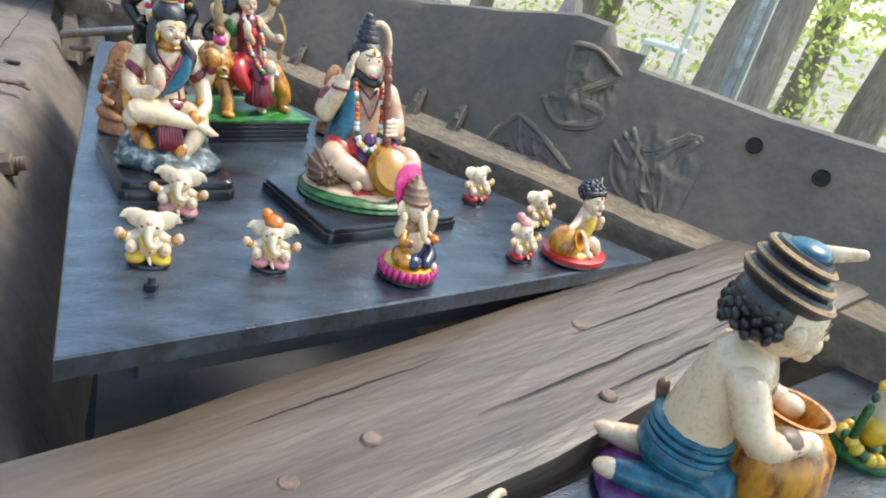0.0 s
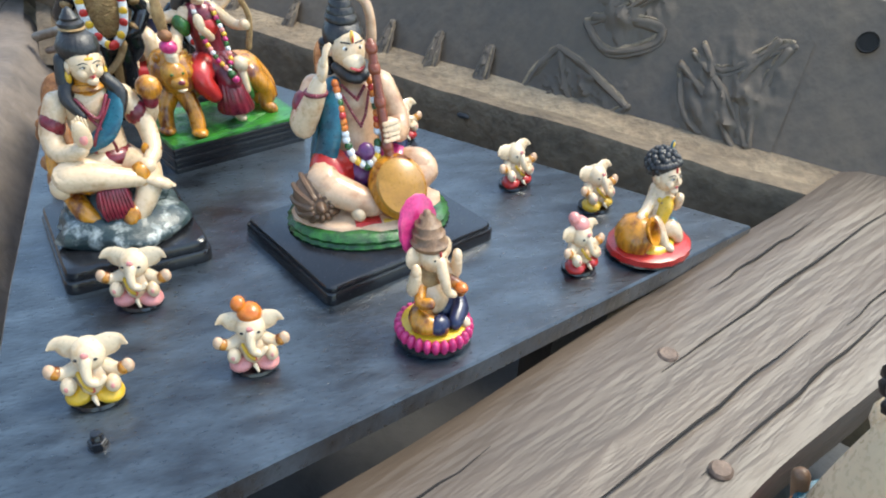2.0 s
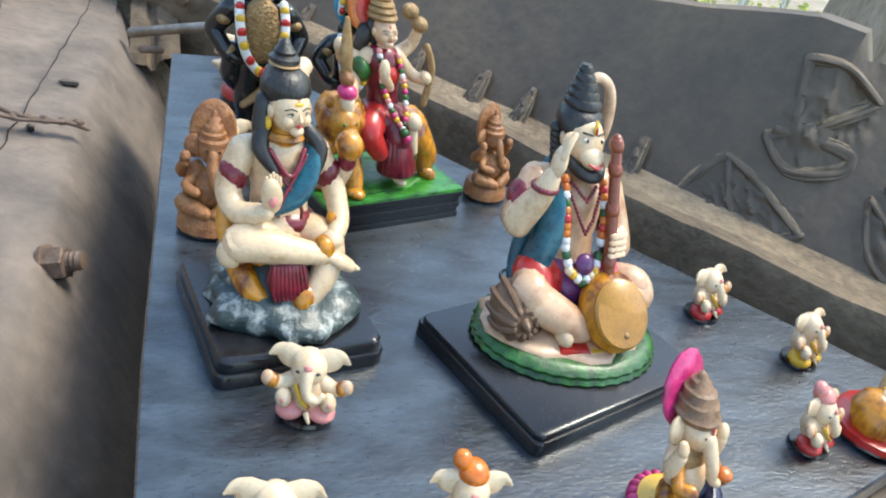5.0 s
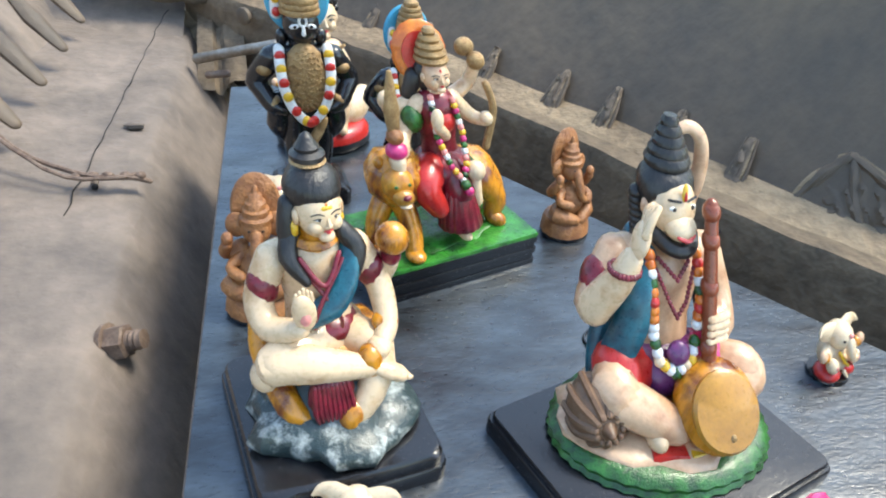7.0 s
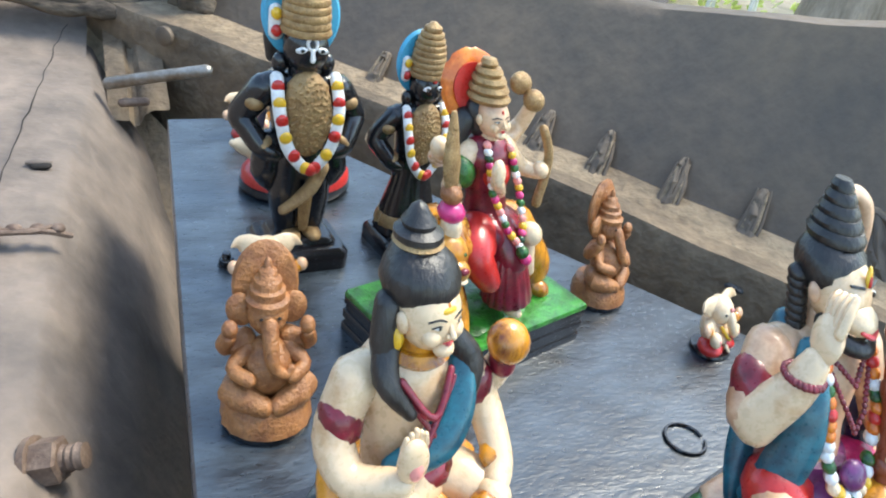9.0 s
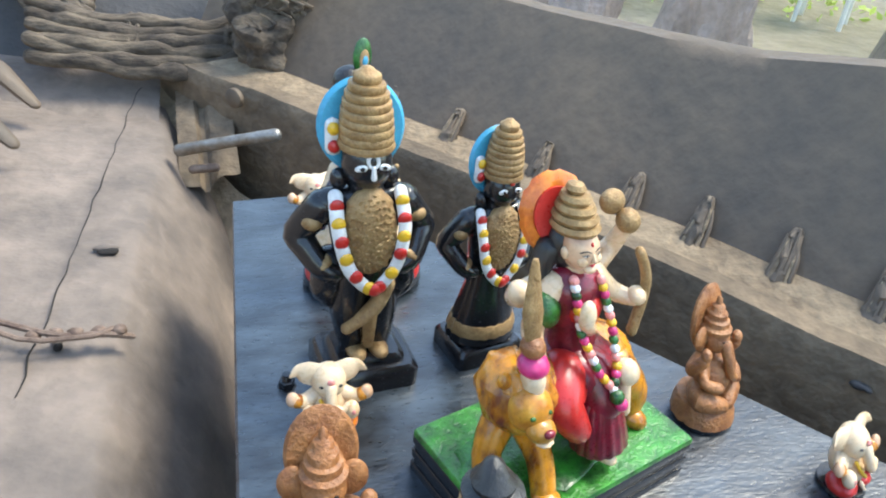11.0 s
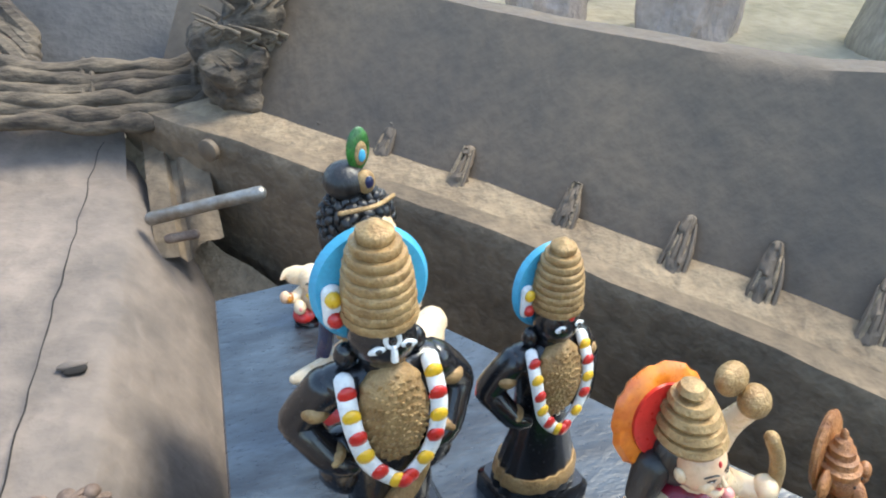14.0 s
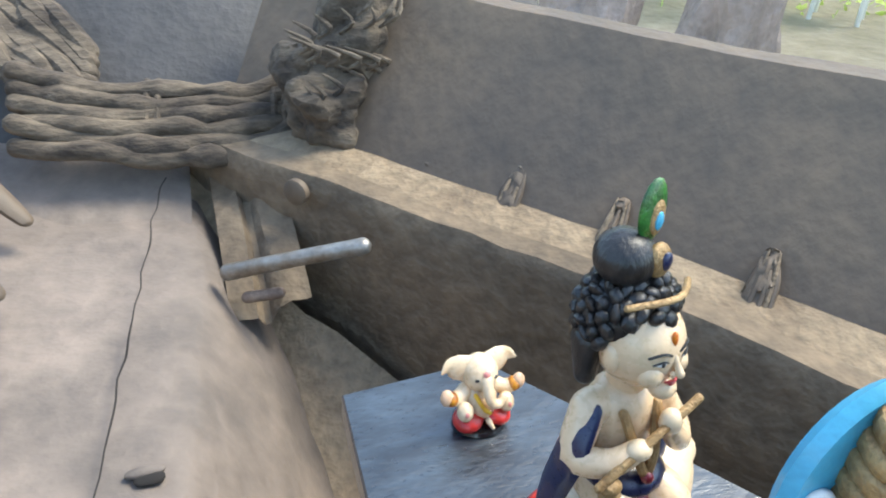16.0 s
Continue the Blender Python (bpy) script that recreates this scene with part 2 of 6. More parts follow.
class Figure:
    """A statuette: one mesh of joined, painted forms. It looks along -y; its lengths are centimetres."""

    def __init__(self):
        self.bm, self.mats = bmesh.new(), []

    def mi(self, m):
        if m not in self.mats:
            self.mats.append(m)
        return self.mats.index(m)

    def ball(self, c, r, m, rot=(0, 0, 0), seg=14, rough=0.0, freq=0.6):
        ball(self.bm, c, r, self.mi(m), rot, seg, rough, freq)

    def limb(self, pts, r, m, smooth=0, flat=(1, 1), seg=12):
        sweep(self.bm, pts, r, seg, self.mi(m), True, flat, smooth)

    def turn(self, prof, c, m, seg=24, sx=1.0, sy=1.0, wave=0.0, lobes=0, tilt=None):
        lathe(self.bm, prof, c, seg, self.mi(m), sx, sy, wave, lobes, tilt)

    def plate(self, poly, z0, z1, m, bevel=0.1):
        slab(self.bm, poly, z0, z1, self.mi(m), bevel)

    def chain(self, pts, r, ms, step, flat=1.0):
        """Beads or blossoms strung along a line."""
        P = [Vector(p) for p in pts]
        n = 0
        for a, b in zip(P, P[1:]):
            k = max(1, round((b - a).length / step))
            for i in range(k):
                q = a.lerp(b, i / k)
                self.ball(q, (r, r * flat, r), ms[n % len(ms)], seg=8)
                n += 1

    def face(self, c, s, skin, look_x=0.0, tilak=None):
        """Eyes, brows, nose and lips on a head of half-width s at c."""
        x, y, z = c
        for e in (-1, 1):
            self.ball((x + e * 0.37 * s, y - 0.865 * s, z + 0.1 * s), (0.17 * s, 0.07 * s, 0.065 * s), WHITE, (0, e * -6, e * 14), seg=10)
            self.ball((x + e * 0.36 * s, y - 0.92 * s, z + 0.1 * s), (0.062 * s, 0.035 * s, 0.062 * s), HAIR, seg=8)
            self.limb([(x + e * 0.2 * s, y - 0.93 * s, z + 0.1 * s), (x + e * 0.38 * s, y - 0.925 * s, z + 0.175 * s), (x + e * 0.57 * s, y - 0.82 * s, z + 0.11 * s)], 0.024 * s, HAIR, 3, seg=6)
            self.limb([(x + e * 0.15 * s, y - 0.95 * s, z + 0.27 * s), (x + e * 0.38 * s, y - 0.92 * s, z + 0.37 * s), (x + e * 0.64 * s, y - 0.75 * s, z + 0.27 * s)], 0.03 * s, HAIR, 3, seg=6)
            self.ball((x + e * 0.42 * s, y - 0.66 * s, z - 0.25 * s), (0.34 * s, 0.28 * s, 0.32 * s), skin, seg=12)
            self.ball((x + e * 1.0 * s, y - 0.05 * s, z), (0.14 * s, 0.24 * s, 0.34 * s), skin, seg=10)
            self.ball((x + e * 0.1 * s, y - 1.0 * s, z - 0.19 * s), 0.075 * s, skin, seg=8)
        self.limb([(x, y - 0.92 * s, z + 0.2 * s), (x, y - 1.02 * s, z + 0.0 * s), (x, y - 1.1 * s, z - 0.15 * s)], [0.06 * s, 0.075 * s, 0.105 * s], skin, 3, seg=10)
        self.limb([(x - 0.19 * s, y - 0.9 * s, z - 0.43 * s), (x, y - 0.985 * s, z - 0.4 * s), (x + 0.19 * s, y - 0.9 * s, z - 0.43 * s)], [0.02 * s, 0.045 * s, 0.02 * s], LIP, 3, seg=7)
        self.ball((x, y - 0.94 * s, z - 0.49 * s), (0.12 * s, 0.06 * s, 0.045 * s), LIP, seg=8)
        self.ball((x, y - 0.72 * s, z - 0.72 * s), (0.36 * s, 0.3 * s, 0.26 * s), skin, seg=12)
        if tilak:
            self.ball((x, y - 0.86 * s, z + 0.55 * s), (0.1 * s, 0.07 * s, 0.2 * s), tilak, seg=8)

    def mark(self):
        return len(self.bm.verts)

    def twist(self, since, c, degrees):
        """Turns all that was built since a mark about the upright through c."""
        turn = pose(*c) @ pose(0, 0, 0, 0, 0, degrees) @ pose(-c[0], -c[1], -c[2])
        self.bm.verts.ensure_lookup_table()
        for v in list(self.bm.verts)[since:]:
            v.co = turn @ v.co

    def place(self, name, x, y, z, turn, height, label, category="figurine", group="", lean=(0.0, 0.0), plinth=0.0):
        """Stands the figure on z; lean is how far its top stands off its foot above the plinth."""
        top = max(v.co.z for v in self.bm.verts)
        k = height / top
        a = radians(-turn)
        dx, dy = lean[0] * math.cos(a) - lean[1] * math.sin(a), lean[0] * math.sin(a) + lean[1] * math.cos(a)
        for v in self.bm.verts:
            v.co *= k
            s = max(0.0, v.co.z - plinth) / (height - plinth)
            v.co.x += dx * s
            v.co.y += dy * s
        ob = finish(name, self.bm, self.mats)
        ob.matrix_world = pose(x, y, z, 0, 0, turn)
        return tagged(ob, label, category, group)


# ---- boat hull ----
def loft(bm, stations, profile, mi=0, rough=0.0, sub=6):
    """Skin between cross-sections: stations are (x, y, outward x, outward y, size); profile is (out, z) pairs."""
    fine = []
    for a, b in zip(stations, stations[1:]):
        for k in range(sub):
            t = k / sub
            fine.append([u + (v - u) * t for u, v in zip(a, b)])
    fine.append(list(stations[-1]))
    dense = []
    for a, b in zip(profile, profile[1:]):
        n = max(1, int(math.hypot(b[0] - a[0], b[1] - a[1]) / 0.02))
        for k in range(n):
            dense.append((a[0] + (b[0] - a[0]) * k / n, a[1] + (b[1] - a[1]) * k / n))
    dense.append(profile[-1])
    rows = []
    for x, y, ox, oy, s in fine:
        l = math.hypot(ox, oy)
        row = []
        for o, z in dense:
            v = Vector((x + ox / l * o, y + oy / l * o, z * s))
            if rough:
                v += Vector((ox / l, oy / l, 0.4)) * rough * noise.fractal(v * 9, 1.0, 2.0, 4)
            row.append(bm.verts.new(v))
        rows.append(row)
    for a, b in zip(rows, rows[1:]):
        for k in range(len(dense) - 1):
            f = bm.faces.new((a[k], a[k + 1], b[k + 1], b[k]))
            f.material_index = mi
    return rows


RIGHT = [(1.30, -0.46, 0.81, 0.587, 0.84), (0.998, -0.04, 0.81, 0.587, 0.82), (0.80, 0.25, 0.81, 0.587, 0.78), (0.634, 0.466, 0.81, 0.587, 0.8), (0.619, 0.487, 0.81, 0.587, 1.03),
         (0.587, 0.53, 0.81, 0.587, 1.04), (0.505, 0.648, 0.81, 0.587, 0.9), (0.40, 0.80, 0.8, 0.6, 0.75), (0.24, 1.02, 0.78, 0.62, 0.69), (0.10, 1.18, 0.74, 0.67, 0.7), (-0.01, 1.31, 0.7, 0.71, 0.74), (-0.10, 1.42, 0.68, 0.73, 0.78)]
LEFT = [(-0.10, -0.9, -1, 0.0, 1), (-0.118, -0.3, -1, 0.0, 1), (-0.126, 0.3, -1, 0.0, 1), (-0.12, 0.7, -1, 0.02, 1), (-0.113, 1.0, -1, 0.05, 1), (-0.10, 1.25, -1, 0.1, 1), (-0.115, 1.42, -1, 0.1, 1)]

bm = bmesh.new()
loft(bm, RIGHT, [(0.012, -0.40), (0.0, -0.10), (0.0, -0.012), (0.005, 0.0), (0.03, 0.002)], rough=0.006)
tagged(finish("wall_plank_low", bm, LOWHULL), "dusty brown lower plank of a wooden boat hull", "hull plank", kind="structure")
bm = bmesh.new()
loft(bm, RIGHT, [(0.03, 0.001), (0.075, 0.012)], rough=0.004)
tagged(finish("ledge", bm, DUST), "dust-covered ledge between two hull planks", "ledge", kind="structure")
bm = bmesh.new()
loft(bm, RIGHT, [(0.075, 0.011), (0.12, 0.10), (0.18, 0.215), (0.19, 0.232), (0.215, 0.236), (0.225, 0.22), (0.10, -0.05)], rough=0.0035, sub=10)
tagged(finish("wall_right", bm, HULL), "dark dusty side of an old wooden boat with a pale worn rim", "hull side", kind="structure")

bm = bmesh.new()
loft(bm, LEFT, [(-0.16, -0.42), (-0.125, -0.26), (-0.083, -0.17), (-0.038, -0.105), (-0.02, -0.08), (-0.01, -0.073), (0.012, -0.07), (0.09, -0.067), (0.2, -0.06), (0.24, -0.02), (0.45, 0.16), (0.52, 0.3), (0.56, 0.3)], rough=0.007, sub=14)
tagged(finish("wall_left", bm, LEFTHULL), "grey dusty inner side of an old wooden boat", "hull side", kind="structure")

bm = bmesh.new()
slab(bm, [(-0.7, -1.3), (1.9, -1.3), (0.95, 0.4), (-0.05, 1.6), (-0.7, 1.6)], -0.46, -0.36)
# the shade below the boards is put into this dark wood colour
tagged(finish("floor", bm, DARKWOOD, smooth=False), "dusty boat bottom under the boards, coloured dark for their shade", "floor", kind="structure")

# bow: slanting dark timber behind the rope
bm = bmesh.new()
N = 14
rows = []
for i in range(N + 1):
    row = []
    for j in range(N + 1):
        u, w = i / N, j / N
        v = Vector((-0.62 + 1.05 * u, 1.47 + 0.42 * w + 0.10 * abs(u - 0.5), -0.03 + 0.36 * w))
        v.z += 0.006 * noise.fractal(v * 9, 1, 2, 4)
        row.append(bm.verts.new(v))
    rows.append(row)
for a, b in zip(rows, rows[1:]):
    for k in range(N):
        bm.faces.new((a[k], a[k + 1], b[k + 1], b[k]))
tagged(finish("wall_bow", bm, DARKWOOD), "dark timber closing the bow of the boat", "bow", kind="structure")
bm = bmesh.new()
rows = []
for i in range(21):
    row = []
    for j in range(15):
        v = Vector((-0.40 + 0.30 * i / 20, 1.30 + 0.275 * j / 14, -0.082))
        v.z += 0.05 * min(1, j / 7) + 0.006 * noise.fractal(v * 12, 1, 2, 4)
        row.append(bm.verts.new(v))
    rows.append(row)
for a, b in zip(rows, rows[1:]):
    for k in range(14):
        bm.faces.new((a[k], a[k + 1], b[k + 1], b[k]))
tagged(finish("bow_deck", bm, LEFTHULL), "cracked dusty deck piece at the bow", "deck", kind="structure")

# rising earth-brown bottom under the rod
bm = bmesh.new()
rows = []
for i in range(25):
    row = []
    for j in range(17):
        u, w = i / 24, j / 16
        y = 0.80 + 0.62 * u
        v = Vector((-0.14 + w * max(0.12, 0.66 - 0.72 * u), y, -0.36 + 0.30 * u ** 1.4 + 0.05 * abs(w - 0.4)))
        v.z += 0.02 * noise.fractal(v * 11, 1, 2, 4)
        row.append(bm.verts.new(v))
    rows.append(row)
for a, b in zip(rows, rows[1:]):
    for k in range(16):
        bm.faces.new((a[k], a[k + 1], b[k + 1], b[k]))
tagged(finish("bilge", bm, DUST), "brown dusty boat bottom rising to the bow", "boat bottom", kind="structure")

# dusty boards closing the gap under the rope
bm = bmesh.new()
rows = []
for i in range(17):
    row = []
    for j in range(13):
        u, w = i / 16, j / 12
        left, right = -0.068 - 0.014 * u, 0.012 - 0.02 * u
        v = Vector((left + (right - left) * w, 1.19 + 0.27 * u, -0.115 + 0.085 * u ** 0.7 + 0.02 * w))
        v.z += 0.009 * noise.fractal(v * 22, 1, 2, 4) - 0.012 * (abs(w - 0.45) < 0.06)
        row.append(bm.verts.new(v))
    rows.append(row)
for a, b in zip(rows, rows[1:]):
    for k in range(12):
        bm.faces.new((a[k], a[k + 1], b[k + 1], b[k]))
tagged(finish("bow_boards", bm, LOWHULL), "dusty brown boards meeting below the bow rope", "bow boards", kind="structure")

# ---- boards and thwart ----
display = empty("display_board")
edge = [(0.0, 0.0), (0.35, 0.108), (0.69, 0.215), (0.49, 0.459), (0.30, 0.695), (0.205, 0.822), (0.101, 0.953), (0.0, 0.938), (-0.004, 0.6), (-0.006, 0.3)]
bm = bmesh.new()
slab(bm, edge, -0.02, 0.0, bevel=0.002)
part("panel", bm, BOARD, display, smooth=False)
for x, y in ((0.06, 0.1), (0.06, 0.8), (0.5, 0.24)):
    bm = bmesh.new()
    slab(bm, [(x - 0.03, y - 0.03), (x + 0.03, y - 0.03), (x + 0.03, y + 0.03), (x - 0.03, y + 0.03)], -0.37, -0.0205)
    part("leg", bm, DARKWOOD, display, smooth=False)
bm = bmesh.new()
slab(bm, [(0.06, 0.06), (0.58, 0.215), (0.57, 0.245), (0.05, 0.09)], -0.065, -0.0205)
part("batten", bm, DARKWOOD, display, smooth=False)
tagged(display, "black-painted plywood board holding the statuettes", "board")


def place_plank():
    bm = bmesh.new()
    L, W, H = 1.5, 0.19, 0.05
    nx, ny = 60, 12
    for top in (1, 0):
        grid = []
        for i in range(nx + 1):
            row = []
            for j in range(ny + 1):
                x, y = L * (i / nx - 0.5), W * (j / ny - 0.5)
                e = 0.006 * noise.noise(Vector((x * 7, 3.0 * (j > ny / 2), 0)))
                if j in (0, ny):
                    y += e
                z = (0.0 if top else -H) + top * (0.003 * noise.noise(Vector((x * 3, y * 30, 0.5))) - (0.005 if j in (0, ny) else 0))
                row.append(bm.verts.new((x, y, z)))
            grid.append(row)
        for a, b in zip(grid, grid[1:]):
            for k in range(ny):
                bm.faces.new((a[k], a[k + 1], b[k + 1], b[k]))
        if top:
            upper = grid
    for j in (0, ny):
        for i in range(nx):
            bm.faces.new((upper[i][j], upper[i + 1][j], grid[i + 1][j], grid[i][j]))
    for i in (0, nx):
        for j in range(ny):
            bm.faces.new((upper[i][j], upper[i][j + 1], grid[i][j + 1], grid[i][j]))
    return bm


thwart = empty("thwart", pose(0.42, 0.030, -0.034, 0, -5.4, 18))
part("plank", place_plank(), PLANK, thwart)
for x, y, l in ((-0.1, -0.03, 0.32), (0.08, 0.02, 0.4), (0.02, -0.062, 0.3), (0.25, -0.045, 0.26), (-0.28, 0.05, 0.2), (0.2, 0.06, 0.18)):
    bm = bmesh.new()
    pts = [(x + l * k / 12, y + 0.004 * noise.noise(Vector((x * 9 + k * 0.5, y, 2))), 0.0012) for k in range(13)]
    sweep(bm, pts, [0.0003 + 0.0011 * math.sin(math.pi * k / 12) for k in range(13)], 6, flat=(1, 0.6))
    part("crack", bm, CRACKM, thwart)
for x, y in ((-0.28, -0.02), (-0.2, -0.01), (0.035, -0.068), (0.1, 0.03)):
    bm = bmesh.new()
    lathe(bm, [(0.001, 0.003), (0.007, 0.003), (0.009, 0.001), (0.009, -0.004)], (x, y, 0), 14)
    part("bolt_head", bm, RUST, thwart)
tagged(thwart, "thick weathered grey-brown plank laid across the boat", "plank")

bm = bmesh.new()
slab(bm, [(0.24, -0.145), (0.70, 0.0), (1.02, 0.09), (1.12, -0.1), (1.0, -0.34), (0.34, -0.30)], -0.085, -0.067, bevel=0.002)
second = finish("display_board", bm, BOARD, smooth=False)
tagged(second, "second black-painted plywood board behind the plank", "board")


# ---- fittings ----
def hexbolt(x, y, z, rx, ry, rz, s, m, label):
    b = empty("bolt", pose(x, y, z, rx, ry, rz))
    bm = bmesh.new()
    lathe(bm, [(1.0 * s, 0), (1.0 * s, 1.0 * s), (0.85 * s, 1.1 * s)], seg=6)
    part("nut", bm, m, b, smooth=False)
    bm = bmesh.new()
    lathe(bm, [(1.12 * s, -0.3 * s), (1.16 * s, 0.0), (1.0 * s, 0.04 * s)], seg=18)
    part("washer", bm, m, b, smooth=False)
    bm = bmesh.new()
    lathe(bm, [(0.55 * s, -1.5 * s), (0.6 * s, 1.1 * s), (0.52 * s, 1.25 * s), (0.6 * s, 1.4 * s), (0.52 * s, 1.55 * s), (0.6 * s, 1.7 * s), (0.52 * s, 1.85 * s), (0.55 * s, 2.0 * s), (0.2 * s, 2.05 * s)], seg=14)
    part("shank", bm, m, b)
    return tagged(b, label, "bolt")


hexbolt(-0.098, 0.55, -0.088, 0, 74, -12, 0.0165, RUST, "large rusty hexagonal nut and bolt in the hull")
hexbolt(0.066, 0.099, 0.0, 0, 0, 0, 0.006, BLACK, "small black-painted bolt in the board")
hexbolt(0.033, 0.65, 0.0, 0, 0, 10, 0.006, BLACK, "small black-painted bolt in the board")
bm = bmesh.new()
sweep(bm, [(0.31 + 0.014 * math.cos(a * math.pi / 9), 0.415 + 0.014 * math.sin(a * math.pi / 9), 0.0014) for a in range(18)], 0.0012, 6, caps=False)
tagged(finish("paint_ring", bm, BLACK), "ring-shaped drip of black paint on the board", "paint mark")
rod = empty("metal_rod")
bm = bmesh.new()
sweep(bm, [(-0.066, 1.206, -0.064), (0.0, 1.184, -0.042), (0.058, 1.165, -0.024)], [0.0085, 0.008, 0.0085], 14)
part("bar", bm, STEEL, rod)
bm = bmesh.new()
sweep(bm, [(-0.05, 1.19, -0.085), (-0.02, 1.185, -0.08)], 0.006, 10)
part("stub", bm, RUST, rod)
tagged(rod, "dull steel rod spanning the two hull sides", "rod")
bm = bmesh.new()
lathe(bm, [(0.014, -0.004), (0.014, 0.003), (0.011, 0.005), (0.002, 0.006)], (0, 0, 0), 18, m=pose(0, 0, 0, 90, 0, -42))
w = finish("wooden_plug", bm, HULL)
w.matrix_world = pose(0.008, 1.266, -0.012)
tagged(w, "round wooden plug in the hull plank", "plug")

# rope binding at the bow
rope = empty("rope_binding")
for k in range(6):
    bm = bmesh.new()
    y0, z0 = 1.395 + 0.012 * k, -0.012 + 0.011 * k
    pts = []
    for i in range(15):
        u = i / 14
        x = -0.27 + 0.34 * u
        pts.append((x, y0 + 0.022 * math.sin(math.pi * u) * -1 + 0.012 * noise.noise(Vector((x * 12, k, 0))), z0 + 0.02 * noise.noise(Vector((x * 13, k, 4))) + 0.05 * max(0, 0.3 - u)))
    sweep(bm, pts, [0.0115 + 0.007 * noise.noise(Vector((i * 0.7, k, 1))) for i in range(15)], 9, smooth=4)
    part("turn", bm, ROPEM, rope)
for x in (-0.14, 0.0):
    for d in (0, 0.012):
        bm = bmesh.new()
        sweep(bm, [(x + d, 1.385, -0.02), (x + d, 1.40, 0.012), (x + d + 0.002, 1.42, 0.036), (x + d + 0.004, 1.45, 0.05)], 0.0042, 8, smooth=3)
        part("lashing", bm, ROPEM, rope)
for k in range(9):
    bm = bmesh.new()
    pts = [(-0.20 - 0.026 * i + 0.012 * noise.noise(Vector((i * 0.8, k, 2))), 1.395 + 0.013 * k + 0.03 * i, 0.0 + 0.009 * k + 0.018 * i + 0.022 * noise.noise(Vector((i * 0.7, k, 7)))) for i in range(11)]
    sweep(bm, pts, [0.013 + 0.006 * noise.noise(Vector((i, k, 9))) for i in range(11)], 8, smooth=3)
    part("turn", bm, ROPEM, rope)
tagged(rope, "thick dusty rope bound round the bow timber", "rope")
lump = empty("coir_lump")
for c, r, turn in (((0.06, 1.375, 0.04), (0.058, 0.045, 0.05), 20), ((0.095, 1.405, 0.12), (0.05, 0.04, 0.085), 15), ((0.03, 1.40, 0.075), (0.03, 0.03, 0.035), -20)):
    bm = bmesh.new()
    ball(bm, c, r, rot=(0, turn, 30), seg=44, rough=0.6, freq=30)
    for v in bm.verts:
        v.co += Vector((0.4, -0.8, 0.4)) * 0.007 * noise.fractal(Vector((v.co.x * 60, v.co.y * 60, v.co.z * 140)), 1, 2, 3)
    part("clump", bm, ROPEM, lump)
for k in range(26):
    a = 0.24 * k
    q = Vector((0.07 + 0.045 * math.cos(a * 2.3), 1.352 + 0.018 * math.sin(a * 3), 0.02 + 0.0052 * k))
    bm = bmesh.new()
    sweep(bm, [q, q + Vector((0.012, -0.006, 0.012)), q + Vector((0.024 * math.cos(a), 0.004, 0.024))], [0.002, 0.0032, 0.001], 6, smooth=3)
    part("fibre", bm, ROPEM, lump)
tagged(lump, "matted lump of dusty coir fibre at the bow", "coir lump")

# wire hook on the left side
bm = bmesh.new()
sweep(bm, [(-0.09, 0.80, -0.06), (-0.11, 0.795, -0.052), (-0.16, 0.80, -0.05), (-0.24, 0.84, -0.035), (-0.33, 0.93, 0.01)], 0.003, 7, smooth=4)
sweep(bm, [(-0.105, 0.80, -0.05), (-0.13, 0.79, -0.05), (-0.2, 0.80, -0.042), (-0.33, 0.88, 0.03)], 0.0025, 7, smooth=4)
for i in range(5):
    ball(bm, (-0.10 - 0.017 * i, 0.80, -0.052), (0.007, 0.006, 0.005), rough=0.4, freq=90)
tagged(finish("twisted_wire", bm, RUST), "twisted rusty wire hooked over the hull side", "wire")

# crack along the left rail and notches beyond it
bm = bmesh.new()
sweep(bm, [(-0.172 + 0.0016 * k + 0.006 * noise.noise(Vector((k * 0.8, 0, 0))), 0.74 + 0.024 * k, -0.0668 + 0.0009 * k) for k in range(28)], [0.0006 + 0.0011 * abs(noise.noise(Vector((k * 1.3, 5, 0)))) for k in range(28)], 6, smooth=2)
tagged(finish("rail_crack", bm, CRACKM), "long dark crack along the hull rail", "crack", kind="structure")
for i in range(7):
    y = 0.5 + 0.13 * i
    bm = bmesh.new()
    sweep(bm, [(-0.25, y, -0.028), (-0.29, y + 0.028, 0.005), (-0.33, y + 0.065, 0.035)], [0.009, 0.016, 0.006], 9, smooth=5, flat=(1, 0.6))
    ob = finish("peg_stub", bm, HULL)
    tagged(ob, "dark splintered wooden peg in the grey hull side", "peg", "pegs in the left hull side")


# notches worn into the rail: dark lumps on top, coloured as the hollows' shade
for x, y, l in ((-0.128, 0.955, 0.017), (-0.15, 0.80, 0.007)):
    bm = bmesh.new()
    ball(bm, (x, y, -0.066), (l * 0.6, 0.006, 0.003), rot=(0, 0, 8), rough=0.35, freq=120)
    ball(bm, (x - 0.002, y + 0.006, -0.0645), (l * 0.75, 0.005, 0.0035), mi=1, rot=(0, 0, 8), rough=0.35, freq=120)
    tagged(finish("rail_notch", bm, [CRACKM, LEFTHULL]), "small notch in the grey hull rail, its shade a dark lump", "notch", kind="structure")


# relief on the right hull side
WALL_K = [(0.587 - st[0]) * 0.587 + (st[1] - 0.53) * 0.81 for st in RIGHT]
WALL_S = [st[4] for st in RIGHT]


